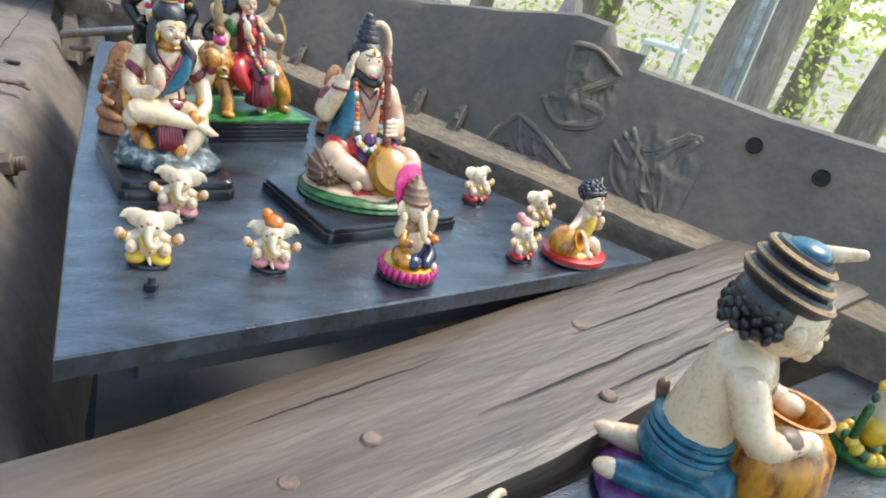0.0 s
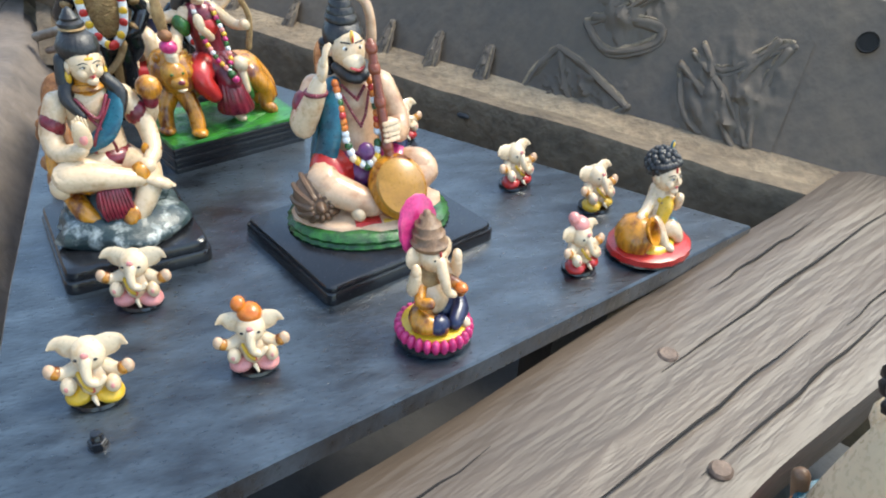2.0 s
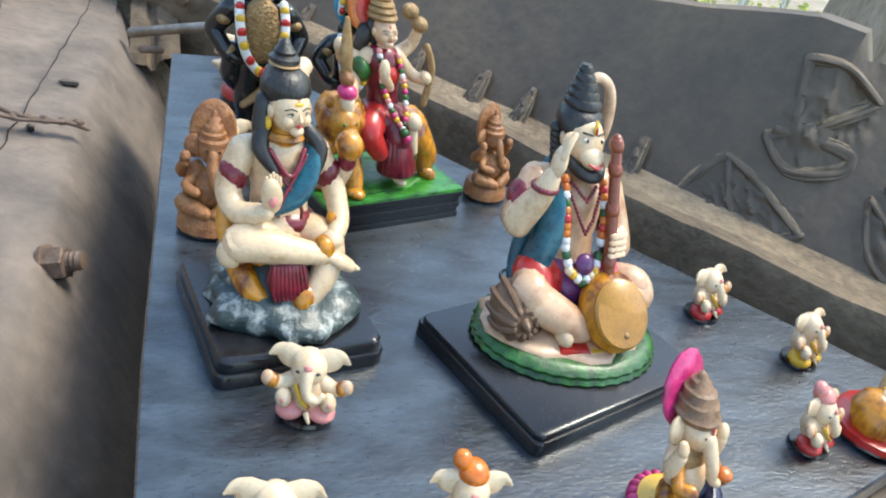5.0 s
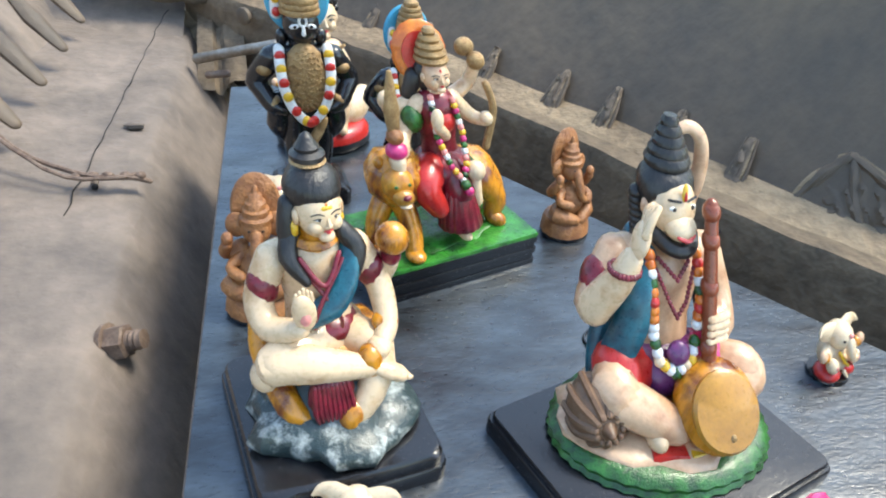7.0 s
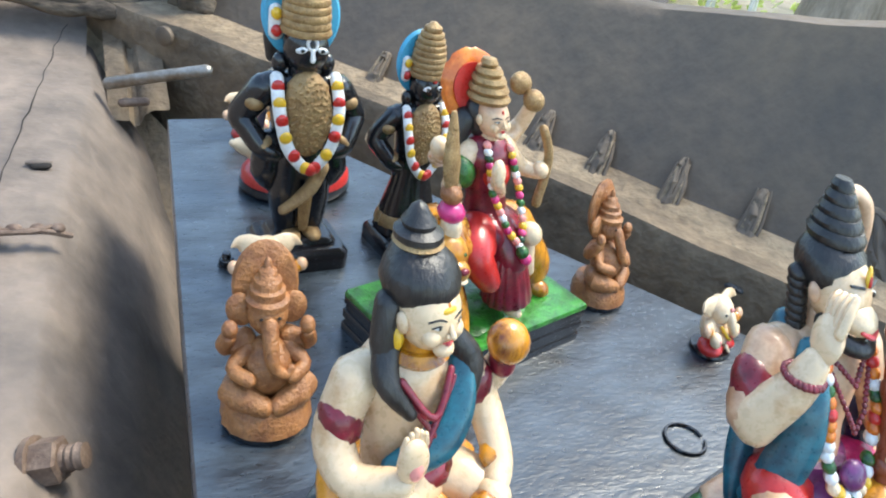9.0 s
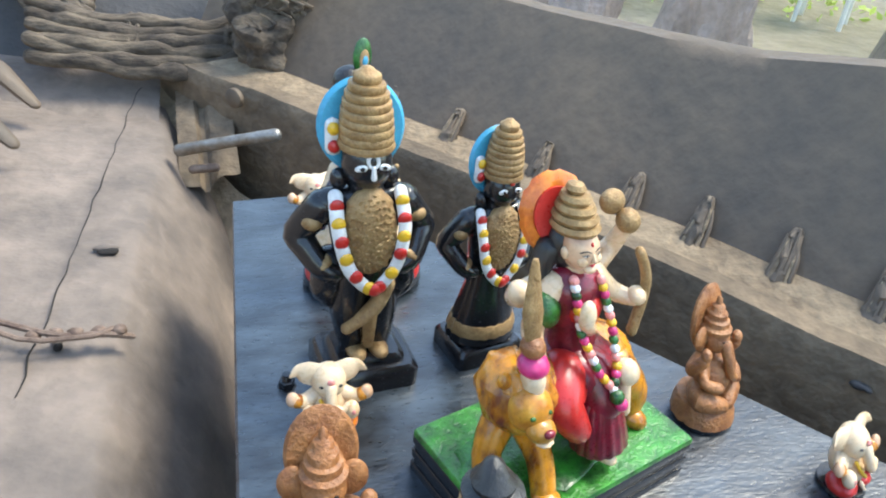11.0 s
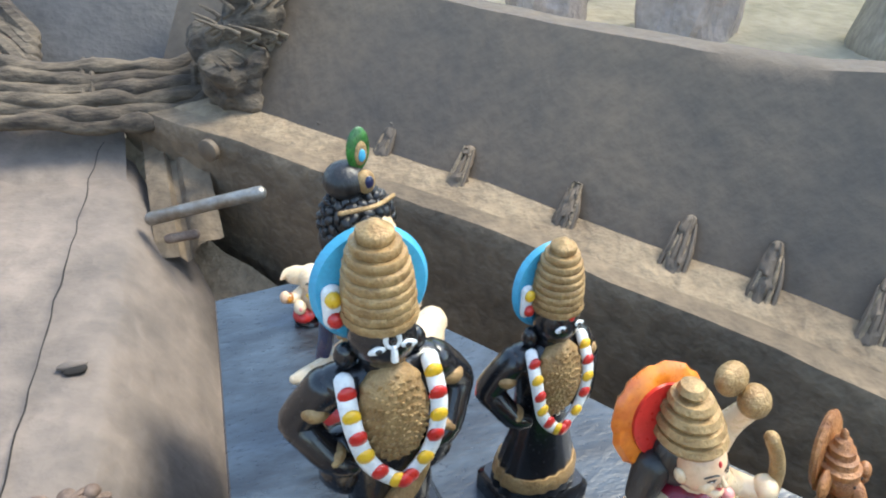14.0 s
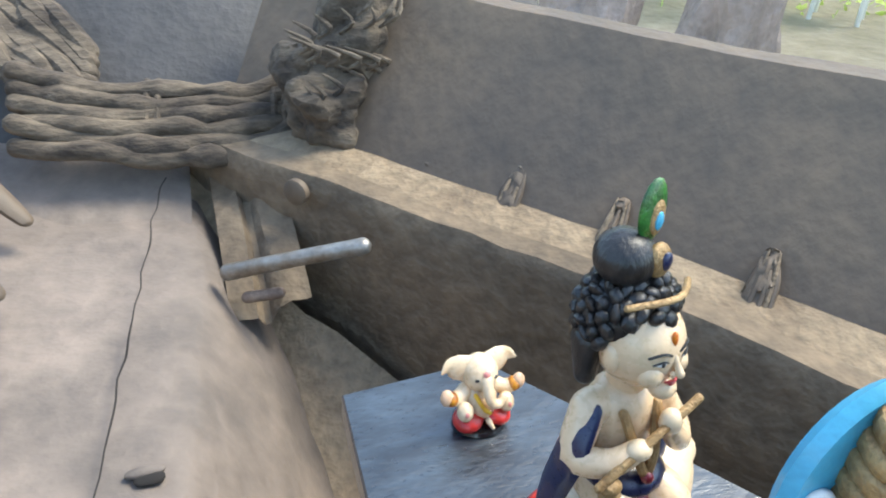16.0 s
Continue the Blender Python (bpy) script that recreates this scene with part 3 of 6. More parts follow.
def onwall(k, z, lift=0.0):
    """A point of the right upper wall: k metres along it from the plank's middle, at height z."""
    o = 0.075 + (z / np.interp(k, WALL_K, WALL_S) - 0.011) * 0.505 - lift
    return (0.587 - 0.587 * k + 0.81 * float(o), 0.53 + 0.81 * k + 0.587 * float(o), z)


def cord(name, lines, r, label):
    """Flat folded cords, half sunk in dust, each a ridge with fibres on it."""
    ob = empty(name)
    for ln in lines:
        for n in range(3):
            bm = bmesh.new()
            d = 0.0045 * (n - 1)
            pts = [onwall(k + d * 0.7, z + d, -0.0022 - 0.001 * abs(n - 1)) for k, z in ln]
            sweep(bm, pts, [r * random.uniform(0.7, 1.15) * (1.0 if n == 1 else 0.6) for _ in ln], 9, smooth=5, flat=(1.0, 0.7))
            for v in bm.verts:
                v.co += Vector((-0.81, -0.587, 0.4)) * (0.004 * noise.noise(v.co * 75) + 0.0015 * noise.noise(v.co * 220))
            part("strand", bm, DUST if n == 2 else HULL, ob)
    return tagged(ob, label, "hull lashing", "lashings on the hull side")


cord("hull_lashing", [[(0.055, 0.0), (0.035, 0.045), (0.018, 0.066)], [(0.018, 0.066), (-0.03, 0.05), (-0.1, 0.016)], [(0.05, 0.002), (0.03, -0.004), (0.012, 0.008)], [(0.012, 0.06), (-0.01, 0.02), (-0.03, 0.0)], [(-0.1, 0.016), (-0.07, -0.006), (-0.03, -0.014)]], 0.007, "folded cord lashing standing out of the hull planks")
cord("hull_lashing", [[(-0.012, 0.195), (-0.025, 0.155), (-0.04, 0.13), (-0.095, 0.165)], [(-0.012, 0.195), (-0.055, 0.198), (-0.1, 0.172)], [(-0.1, 0.165), (-0.06, 0.13), (-0.012, 0.1)], [(-0.012, 0.1), (-0.05, 0.075), (-0.1, 0.09), (-0.105, 0.11), (-0.06, 0.115), (-0.02, 0.108)]], 0.0068, "zigzag cord lashing standing out of the hull planks")
cord("hull_lashing", [[(-0.15, 0.075), (-0.2, 0.045), (-0.25, 0.0)], [(-0.16, 0.09), (-0.21, 0.06), (-0.26, 0.01)], [(-0.25, 0.12), (-0.225, 0.07), (-0.245, 0.02)], [(-0.265, 0.115), (-0.25, 0.06), (-0.262, 0.01)], [(-0.17, 0.1), (-0.2, 0.08), (-0.25, 0.115), (-0.27, 0.12)], [(-0.15, 0.07), (-0.17, 0.03), (-0.2, 0.01)]], 0.006, "fan of frayed cords standing out of the hull planks")


def mound(k, z, wide, high, label):
    """Matted fibre and dust caked on the hull side."""
    bm = bmesh.new()
    rows = []
    for i in range(41):
        row = []
        for j in range(33):
            u, w = i / 20 - 1, j / 16 - 1
            r = u * u + w * w
            v = Vector(onwall(k + u * wide, z + w * high))
            t = noise.fractal(v * 55, 1, 2, 4) + 0.8 * noise.noise(Vector((u * 9 - w * 5, w * 2, k * 50)))
            row.append(bm.verts.new(onwall(k + u * wide, z + w * high, -0.004 + max(0.0, 1 - r) * (0.007 + 0.009 * t))))
        rows.append(row)
    for a, b in zip(rows, rows[1:]):
        for n in range(32):
            bm.faces.new((a[n], a[n + 1], b[n + 1], b[n]))
    tagged(finish("fibre_patch", bm, HULL), label, "fibre patch", kind="structure")


mound(-0.03, 0.02, 0.085, 0.05, "matted fibre caked on the hull planks")
mound(-0.06, 0.14, 0.065, 0.07, "matted fibre caked on the hull planks")
mound(-0.215, 0.06, 0.075, 0.07, "fan of matted fibre caked on the hull planks")


def tuft(k, h):
    """A worn bundle of cord standing on the ledge against the hull side."""
    ob = empty("hull_lashing")
    bm = bmesh.new()
    sweep(bm, [onwall(k, -0.006, 0.004), onwall(k + 0.001, h * 0.45, 0.004), onwall(k + 0.003, h, 0.001)], [0.016, 0.011, 0.006], 24, smooth=8, flat=(1.0, 0.6))
    for v in bm.verts:
        v.co += Vector((-0.6, -0.45, 0.1)) * (0.006 * noise.noise(Vector((v.co.x * 240, v.co.y * 240, v.co.z * 60))) + 0.006 * noise.noise(v.co * 90))
    part("core", bm, HULL, ob)
    for n in range(6):
        bm = bmesh.new()
        d = 0.0042 * (n - 2.5) + random.uniform(-0.002, 0.002)
        sweep(bm, [onwall(k + d * 1.15, -0.006, 0.013 - 0.0011 * abs(n - 2.5)), onwall(k + d * 0.9, h * 0.5, 0.0105 - 0.001 * abs(n - 2.5)), onwall(k + 0.003 + d * 0.7, h * random.uniform(0.8, 1.12), 0.004)], [0.0024, random.uniform(0.002, 0.0036), 0.001], 7, smooth=4)
        part("strand", bm, DUST if n % 3 == 1 else HULL, ob)
    return tagged(ob, "short worn bundle of cord standing on the hull ledge", "hull lashing", "lashings on the hull side")


for k, h in ((0.118, 0.044), (0.208, 0.045), (0.30, 0.043), (0.38, 0.04), (0.5, 0.036), (0.635, 0.034), (0.745, 0.032), (0.845, 0.033)):
    tuft(k, h)
bm = bmesh.new()
c = Vector(onwall(0.105, -0.026, 0.058))
ball(bm, c, (0.008, 0.004, 0.004), rot=(10, 0, -54), rough=0.3, freq=90)
ball(bm, c + Vector((0.004, -0.006, 0.001)), (0.007, 0.004, 0.003), rot=(0, 20, -54), rough=0.3, freq=90)
tagged(finish("wooden_splinter", bm, DARKWOOD), "dark broken peg end in the lower hull plank", "peg")
# holes in the plank: near-black discs paint the shade, the wall stays whole
for k, z in ((-0.345, 0.14), (-0.45, 0.13)):
    bm = bmesh.new()
    c = Vector(onwall(k, z, 0.001))
    m = (Vector(onwall(k, z + 0.1)) - Vector(onwall(k, z))).to_track_quat("Y", "Z").to_matrix().to_4x4()
    lathe(bm, [(0.002, 0.002), (0.010, 0.002), (0.012, 0.004), (0.013, 0.0)], c, 18, m=Vector((-0.7, -0.5, 0.4)).to_track_quat("Z", "Y").to_matrix().to_4x4())
    tagged(finish("bolt_hole", bm, CRACKM), "round hole in the hull plank, its shade a dark disc", "hole", kind="structure")


# ---- statuettes ----
def little(seat, turban=None, dark=False):
    """A small seated elephant-headed figurine with outspread arms."""
    f = Figure()
    f.turn([(1.3, 0), (1.65, 0.1), (1.6, 0.35)], (0, 0.1, 0), BLACK, 20, 1.1)
    f.ball((0.95, -0.35, 0.75), (1.05, 1.1, 0.62), seat, (0, 10, 20))
    f.ball((-0.95, -0.35, 0.75), (1.05, 1.1, 0.62), seat, (0, -10, -20))
    f.ball((0, 0.1, 1.9), (1.3, 1.1, 1.35), PALE)
    f.ball((0, -0.5, 1.6), (0.85, 0.8, 0.8), PALE)
    f.ball((0, -0.25, 3.55), (1.2, 1.1, 1.1), PALE)
    for e in (-1, 1):
        f.limb([(e * 0.7, 0.0, 3.75), (e * 1.5, 0.1, 3.95), (e * 2.1, 0.1, 4.1), (e * 2.55, -0.1, 3.95)], [0.85, 0.8, 0.5, 0.14], PALE, 4, (0.4, 1.0))
        f.limb([(e * 0.95, -0.1, 2.5), (e * 1.7, -0.4, 2.3), (e * 2.15, -0.6, 2.5)], [0.5, 0.45, 0.4], PALE, 3)
        f.limb([(e * 2.16, -0.6, 2.5), (e * 2.26, -0.63, 2.53)], [0.43, 0.43], AMBER)
        f.ball((e * 2.55, -0.7, 2.7), (0.45, 0.32, 0.5), SKIN)
        f.ball((e * 1.45, -1.0, 1.75), (0.55, 0.5, 0.6), PALE)
        f.ball((e * 1.5, -1.42, 1.8), (0.18, 0.1, 0.2), ROSE, seg=8)
        f.ball((e * 0.62, -1.15, 3.65), (0.2, 0.1, 0.1), HAIR, seg=8)
    f.limb([(0, -1.2, 3.5), (-0.02, -1.5, 2.9), (0.15, -1.6, 2.35), (0.7, -1.55, 2.15), (1.05, -1.45, 2.45)], [0.42, 0.36, 0.3, 0.25, 0.2], PALE, 4)
    f.ball((0, -1.28, 4.0), (0.28, 0.15, 0.22), ROSE, seg=8)
    f.limb([(-0.7, -1.0, 2.6), (-0.3, -1.35, 1.9), (0.1, -1.4, 1.6)], 0.14, YELLOW, 3)
    f.ball((0.15, -1.35, 1.55), 0.17, RED, seg=8)
    f.limb([(0.1, -1.2, 0.9), (0.3, -1.4, 0.55)], [0.2, 0.12], PALE)
    if turban:
        f.ball((0.05, 0.0, 4.6), (1.0, 0.95, 0.75), turban)
        f.ball((-0.75, 0.1, 5.35), (0.62, 0.6, 0.55), turban, (0, -30, 0))
    return f


TINY = "tiny cream elephant-headed figurine with %s"
for x, y, turn, seat, turban, what in ((0.065, 0.145, -8, YELLOW, None, "yellow seat"), (0.096, 0.25, -14, ROSE, None, "pink seat"), (0.173, 0.147, -8, ROSE, ORANGE, "pink seat and orange turban"),
                                 (0.485, 0.36, 22, RED, None, "red seat"), (0.547, 0.292, 20, YELLOW, None, "yellow seat"), (0.474, 0.195, 20, RED, ROSE, "red seat and pink turban"),
                                 (0.398, 0.500, 22, RED, None, "red seat"), (0.058, 0.607, 2, ORANGE, None, "orange seat"), (0.080, 0.893, 8, RED, None, "red seat")):
    little(seat, turban).place("elephant_figurine", x, y, 0.0, turn, 0.054 if turban else 0.046, TINY % what, "figurine", "tiny elephant-headed figurines", (0.0, 0.014))


def brown():
    """A terracotta elephant-headed figurine with a tall crown and a halo."""
    f = Figure()
    f.turn([(2.5, 0), (2.6, 0.15), (2.55, 0.5)], (0, 0, 0), BLACK, 22, 1, 0.9)
    f.turn([(2.55, 0.4), (2.45, 1.2), (2.2, 1.8)], (0, 0, 0), TERRA, 30, 1, 0.9, 0.05, 14)
    for e in (-1, 1):
        f.limb([(e * 0.6, 0.2, 2.2), (e * 2.0, -0.8, 2.5), (e * 0.4, -1.7, 2.0)], [0.95, 0.85, 0.55], TERRA, 4)
        f.limb([(e * 1.2, 0.2, 4.9), (e * 2.35, 0.1, 4.6), (e * 2.2, -0.7, 5.6)], [0.6, 0.5, 0.42], TERRA, 4)
        f.ball((e * 2.15, -0.8, 6.1), (0.45, 0.4, 0.5), TERRA)
        f.limb([(e * 1.1, -0.2, 4.5), (e * 2.0, -0.9, 3.9), (e * 1.2, -1.7, 3.7)], [0.5, 0.42, 0.38], TERRA, 4)
        f.ball((e * 1.45, 0.2, 6.6), (0.85, 0.3, 0.95), TERRA, (0, e * 15, 0))
        f.ball((e * 0.5, -1.15, 6.75), (0.12, 0.08, 0.08), CRACKM, seg=8)
    f.ball((0, -0.3, 3.6), (1.5, 1.4, 1.6), TERRA)
    f.ball((0, -0.1, 6.5), (1.15, 1.15, 1.15), TERRA)
    f.limb([(0, -1.1, 6.3), (0.0, -1.6, 5.2), (0.2, -1.75, 4.3), (0.8, -1.75, 3.9), (1.1, -1.7, 4.2)], [0.5, 0.45, 0.38, 0.3, 0.24], TERRA, 4)
    f.turn([(1.2, 7.0), (1.25, 7.35), (1.0, 7.5), (1.0, 7.9), (0.8, 8.0), (0.78, 8.4), (0.55, 8.55), (0.5, 8.9), (0.25, 9.05), (0.22, 9.4), (0.05, 9.6)], (0, 0, 0), TERRA, 20)
    f.turn([(0.1, -0.25), (1.75, -0.25), (1.9, 0), (1.75, 0.2), (0.1, 0.2)], (0, 0.85, 7.6), TERRA, 28, 1, 1.35, tilt=pose(0, 0, 0, 90))
    return f


brown().place("terracotta_figurine", 0.334, 0.578, 0.0, 26, 0.098, "terracotta-brown elephant-headed figurine with a pointed crown", "figurine", "terracotta figurines", (0.0, 0.025))
brown().place("terracotta_figurine", 0.040, 0.480, 0.0, 0, 0.105, "terracotta-brown elephant-headed figurine with a round halo", "figurine", "terracotta figurines", (0.0, 0.03))


TERRA_DARK = mat("brown_crown_paint", (0.3, 0.17, 0.09), 0.4, 0.35, 90, 0.4, second=(0.15, 0.08, 0.04))


def lotus():
    f = Figure()
    f.turn([(3.2, 0), (3.5, 0.3), (3.4, 0.8)], (0, 0, 0), BLACK, 30)
    for k in range(26):
        a = 2 * math.pi * k / 26
        f.ball((3.05 * math.cos(a), 3.05 * math.sin(a), 1.15), (0.62, 0.42, 0.85), PINK, (0, 18, math.degrees(a)), 10)
    f.turn([(3.0, 1.2), (3.0, 1.9), (2.7, 2.0)], (0, 0, 0), YELLOW, 30)
    for e, m in ((-1, AMBER), (1, NAVY)):
        f.limb([(e * 0.8, 0.2, 2.8), (e * 2.2, -0.9, 3.0), (e * 0.7, -2.2, 2.6)], [1.15, 1.0, 0.6], m, 4)
    f.ball((-0.9, -2.0, 2.8), (1.1, 0.8, 0.8), NAVY)
    f.limb([(1.7, -1.6, 2.4), (1.9, -2.2, 2.2)], 0.45, CREAM)
    f.ball((0, 0, 4.6), (1.7, 1.5, 2.0), CREAM)
    f.ball((0, -0.1, 6.0), (1.8, 1.2, 1.2), GOLD)
    f.ball((0, -0.5, 7.8), (1.35, 1.35, 1.3), CREAM)
    for e in (-1, 1):
        f.ball((e * 1.6, 0, 7.8), (0.95, 0.35, 1.0), CREAM, (0, e * 12, 0))
        f.limb([(e * 1.5, 0, 6.2), (e * 2.4, -0.4, 5.6), (e * 2.3, -1.0, 6.9)], [0.65, 0.55, 0.5], CREAM, 4)
        f.ball((e * 2.3, -1.15, 7.4), (0.5, 0.4, 0.6), CREAM)
        f.limb([(e * 1.3, -0.3, 5.6), (e * 2.2, -1.2, 4.8), (e * 1.7, -2.0, 4.9)], [0.55, 0.5, 0.45], AMBER, 4)
        f.ball((e * 0.55, -1.65, 8.0), (0.16, 0.08, 0.1), HAIR, seg=8)
    f.ball((1.8, -2.1, 5.2), (0.6, 0.6, 0.4), ORANGE)
    f.limb([(0, -1.6, 7.6), (0, -2.1, 6.4), (0.2, -2.1, 5.4), (0.8, -2.2, 5.0)], [0.6, 0.5, 0.4, 0.3], CREAM, 4)
    f.ball((0, -1.78, 8.5), (0.14, 0.1, 0.35), RED, seg=8)
    f.turn([(1.55, 8.5), (1.75, 8.9), (1.5, 9.1), (1.5, 9.7), (1.25, 9.85), (1.2, 10.4), (0.85, 10.55), (0.75, 10.95), (0.4, 11.1), (0.35, 11.4), (0.05, 11.6)], (0, -0.2, 0), TERRA_DARK, 22)
    f.turn([(0.1, -0.2), (1.9, -0.25), (2.05, 0), (1.9, 0.2), (0.1, 0.2)], (-0.3, 1.0, 9.8), PINK, 40, 1, 1.25, 0.05, 26, tilt=pose(0, 0, 0, 90))
    return f


lotus().place("lotus_figurine", 0.312, 0.142, 0.0, 18, 0.108, "elephant-headed figurine with brown crown on a pink lotus base", lean=(0.0, 0.035), plinth=0.018)


def crawling():
    """A child figurine in yellow leaning on a tipped butter pot."""
    f = Figure()
    f.turn([(4.0, 0), (4.3, 0.3), (4.2, 0.6)], (0, 0, 0), BLACK, 36, 1.1, 0.9, 0.03, 20)
    f.turn([(4.25, 0.5), (4.2, 1.1), (3.7, 1.3)], (0, 0, 0), RED, 36, 1.1, 0.9, 0.04, 20)
    f.ball((-0.4, -0.6, 1.4), (2.6, 2.2, 0.5), YELLOW, rough=0.15)
    f.turn([(0.5, -2.0), (1.2, -1.9), (1.9, -0.8), (1.9, 0.4), (1.3, 1.3), (1.05, 1.6), (1.25, 2.0), (0.9, 2.0), (0.8, 1.2)], (-2.6, -0.4, 2.6), AMBER, 22, tilt=pose(0, 0, 0, 60, 30, 0))
    f.limb([(0.2, 0.2, 2.0), (1.5, -1.5, 2.6), (2.2, -1.8, 1.7)], [0.95, 0.8, 0.6], CREAM, 4)
    f.limb([(0.0, 0.4, 2.0), (-0.6, -1.0, 3.4), (-0.2, -2.0, 1.8)], [0.95, 0.75, 0.55], CREAM, 4)
    f.ball((-0.1, -2.4, 1.6), (0.5, 0.8, 0.4), CREAM)
    f.ball((0.9, 0.2, 2.2), (1.3, 1.3, 0.9), TEAL)
    f.limb([(2.6, -0.6, 2.4), (3.0, -0.8, 1.4)], [0.6, 0.8], TEAL)
    f.limb([(0.5, 0.3, 2.5), (0.9, 0.0, 5.6)], [1.25, 1.15], CREAM)
    f.limb([(0.4, -0.6, 3.0), (0.8, -0.95, 4.9)], [0.7, 0.85], YELLOW)
    f.limb([(0.0, 0.1, 5.4), (-1.4, -0.3, 4.6), (-2.6, -0.6, 4.2)], [0.6, 0.5, 0.42], CREAM, 4)
    f.limb([(1.9, 0.0, 5.4), (2.6, -0.8, 4.3), (1.9, -1.8, 5.6)], [0.6, 0.5, 0.45], CREAM, 4)
    for p in ((-2.0, -0.45, 4.4), (2.3, -1.2, 4.9), (-0.9, -0.15, 4.9)):
        f.ball(p, (0.55, 0.55, 0.4), YELLOW)
    f.chain([(0.0, -0.8, 5.4), (0.9, -1.5, 4.4), (1.8, -0.8, 5.4)], 0.25, [YELLOW, GOLD], 0.4)
    f.ball((1.0, -0.5, 7.6), (1.5, 1.45, 1.6), CREAM)
    f.face((1.0, -0.5, 7.5), 1.5, CREAM, tilak=RED)
    f.ball((1.0, 0.0, 8.3), (1.75, 1.6, 1.45), HAIR, rough=0.16, freq=1.6, seg=22)
    for k in range(16):
        a = math.pi * k / 15
        f.ball((1.0 + 1.6 * math.cos(a), -0.5 - 0.95 * math.sin(a), 8.45 + 0.3 * math.sin(a)), 0.36, HAIR, seg=8)
    for k in range(54):
        a, b = k * 2.399, 1 - 1.2 * (k + 0.5) / 54
        q = math.sqrt(1 - b * b)
        if q * math.sin(a) > -0.55 or b > 0.35:
            f.ball((1.0 + 1.75 * q * math.cos(a), 1.6 * q * math.sin(a), 8.2 + 1.5 * b), 0.38, HAIR, seg=7)
    f.ball((2.3, 0.1, 9.6), (0.3, 0.2, 0.75), TEAL, (0, 20, 0))
    f.ball((2.35, 0.0, 9.9), (0.15, 0.15, 0.3), YELLOW, (0, 20, 0))
    return f


crawling().place("child_figurine", 0.556, 0.206, 0.0, 16, 0.096, "black-haired child figurine in yellow leaning on an orange pot", lean=(0.01, 0.03), plinth=0.01)


def seated_ascetic():
    """A cream seated figure with topknot, shawl and raised palm on a rock."""
    f = Figure()
    f.plate(roundrect(12.5, 13.5, 1.0), 0, 1.2, BLACK, 0.15)
    f.plate(roundrect(12.0, 13.0, 1.0), 1.2, 2.2, BLACK, 0.25)
    f.ball((0, -0.4, 2.9), (5.4, 5.4, 1.7), ROCKM, seg=30, rough=0.3, freq=0.55)
    f.ball((0.2, 0.8, 4.8), (4.4, 3.9, 2.6), ROCKM, seg=30, rough=0.35, freq=0.6)
    f.ball((0.1, 0.4, 6.9), (4.3, 3.2, 1.0), AMBER, seg=24, rough=0.3, freq=0.8)
    f.limb([(-3.6, -0.6, 6.5), (-3.0, -2.5, 5.0), (-2.0, -3.2, 4.2)], [0.9, 0.9, 0.5], AMBER, 3)
    # legs: one folded flat, one hanging
    f.limb([(1.4, 0.6, 7.6), (-3.0, -2.2, 8.1), (-3.6, -2.4, 8.0)], [1.6, 1.35, 1.2], CREAM, 3)
    f.limb([(-3.5, -2.4, 8.1), (-1.4, -3.0, 8.0), (0.8, -3.3, 7.6), (2.6, -3.3, 7.2)], [1.2, 1.15, 0.85, 0.55], CREAM, 4)
    f.limb([(2.6, -3.4, 7.2), (3.3, -3.6, 6.9), (3.9, -3.7, 6.6)], [0.6, 0.72, 0.6], CREAM, 4, (1, 0.75))
    for k in range(5):
        f.ball((4.45 - 0.1 * k, -4.05 + 0.2 * k, 6.45 + 0.06 * k), (0.26, 0.17, 0.17), CREAM, seg=8)
        f.ball((-0.5 + 0.2 * k, -5.75 + 0.05 * abs(k - 1), 2.95), (0.16, 0.28, 0.16), CREAM, seg=8)
        f.limb([(-2.1 + 0.25 * k, -3.05, 12.4), (-2.0 + 0.22 * k, -3.1, 13.2 - 0.15 * abs(k - 2))], [0.17, 0.12], CREAM, seg=7)
    for k in range(9):
        f.limb([(-1.6 + 0.26 * k, -3.75, 6.9), (-1.7 + 0.3 * k, -3.95, 5.4), (-1.5 + 0.27 * k, -3.9, 4.5)], [0.16, 0.2, 0.12], MAROON, 3, seg=7)
    f.limb([(1.4, 0.3, 7.5), (3.0, -2.2, 7.4), (2.0, -3.4, 5.4), (0.3, -3.7, 3.6)], [1.5, 1.2, 0.95, 0.6], CREAM, 3)
    f.ball((-0.1, -4.6, 3.05), (0.7, 1.3, 0.5), CREAM)
    f.limb([(0.5, -3.75, 4.1), (0.8, -3.7, 4.6)], 0.8, AMBER)
    f.limb([(2.2, -3.2, 7.9), (2.4, -3.3, 6.6)], [0.8, 0.5], AMBER)
    f.ball((-0.5, -3.3, 5.9), (1.5, 0.7, 1.7), MAROON, rough=0.15, freq=1.2)
    f.ball((0.1, 0.2, 8.4), (2.5, 1.9, 1.1), MAROON)
    # trunk
    f.limb([(0, 0.4, 8.4), (0, 0.5, 10.6), (0.0, 0.5, 13.0)], [1.9, 1.75, 2.1], CREAM, 3, (1.18, 0.85))
    f.limb([(-2.2, 0.5, 13.3), (2.2, 0.5, 13.3)], 1.0, CREAM)
    f.limb([(-2.6, 0.4, 13.2), (-3.7, 0.1, 10.9), (-3.4, -1.2, 9.7), (-1.9, -2.6, 10.3)], [1.05, 0.95, 0.85, 0.6], CREAM, 4)
    f.ball((-1.6, -3.0, 11.6), (0.75, 0.4, 1.35), CREAM, (10, -8, 0))
    f.ball((-1.6, -3.32, 11.4), (0.35, 0.14, 0.5), ROSE, seg=8)
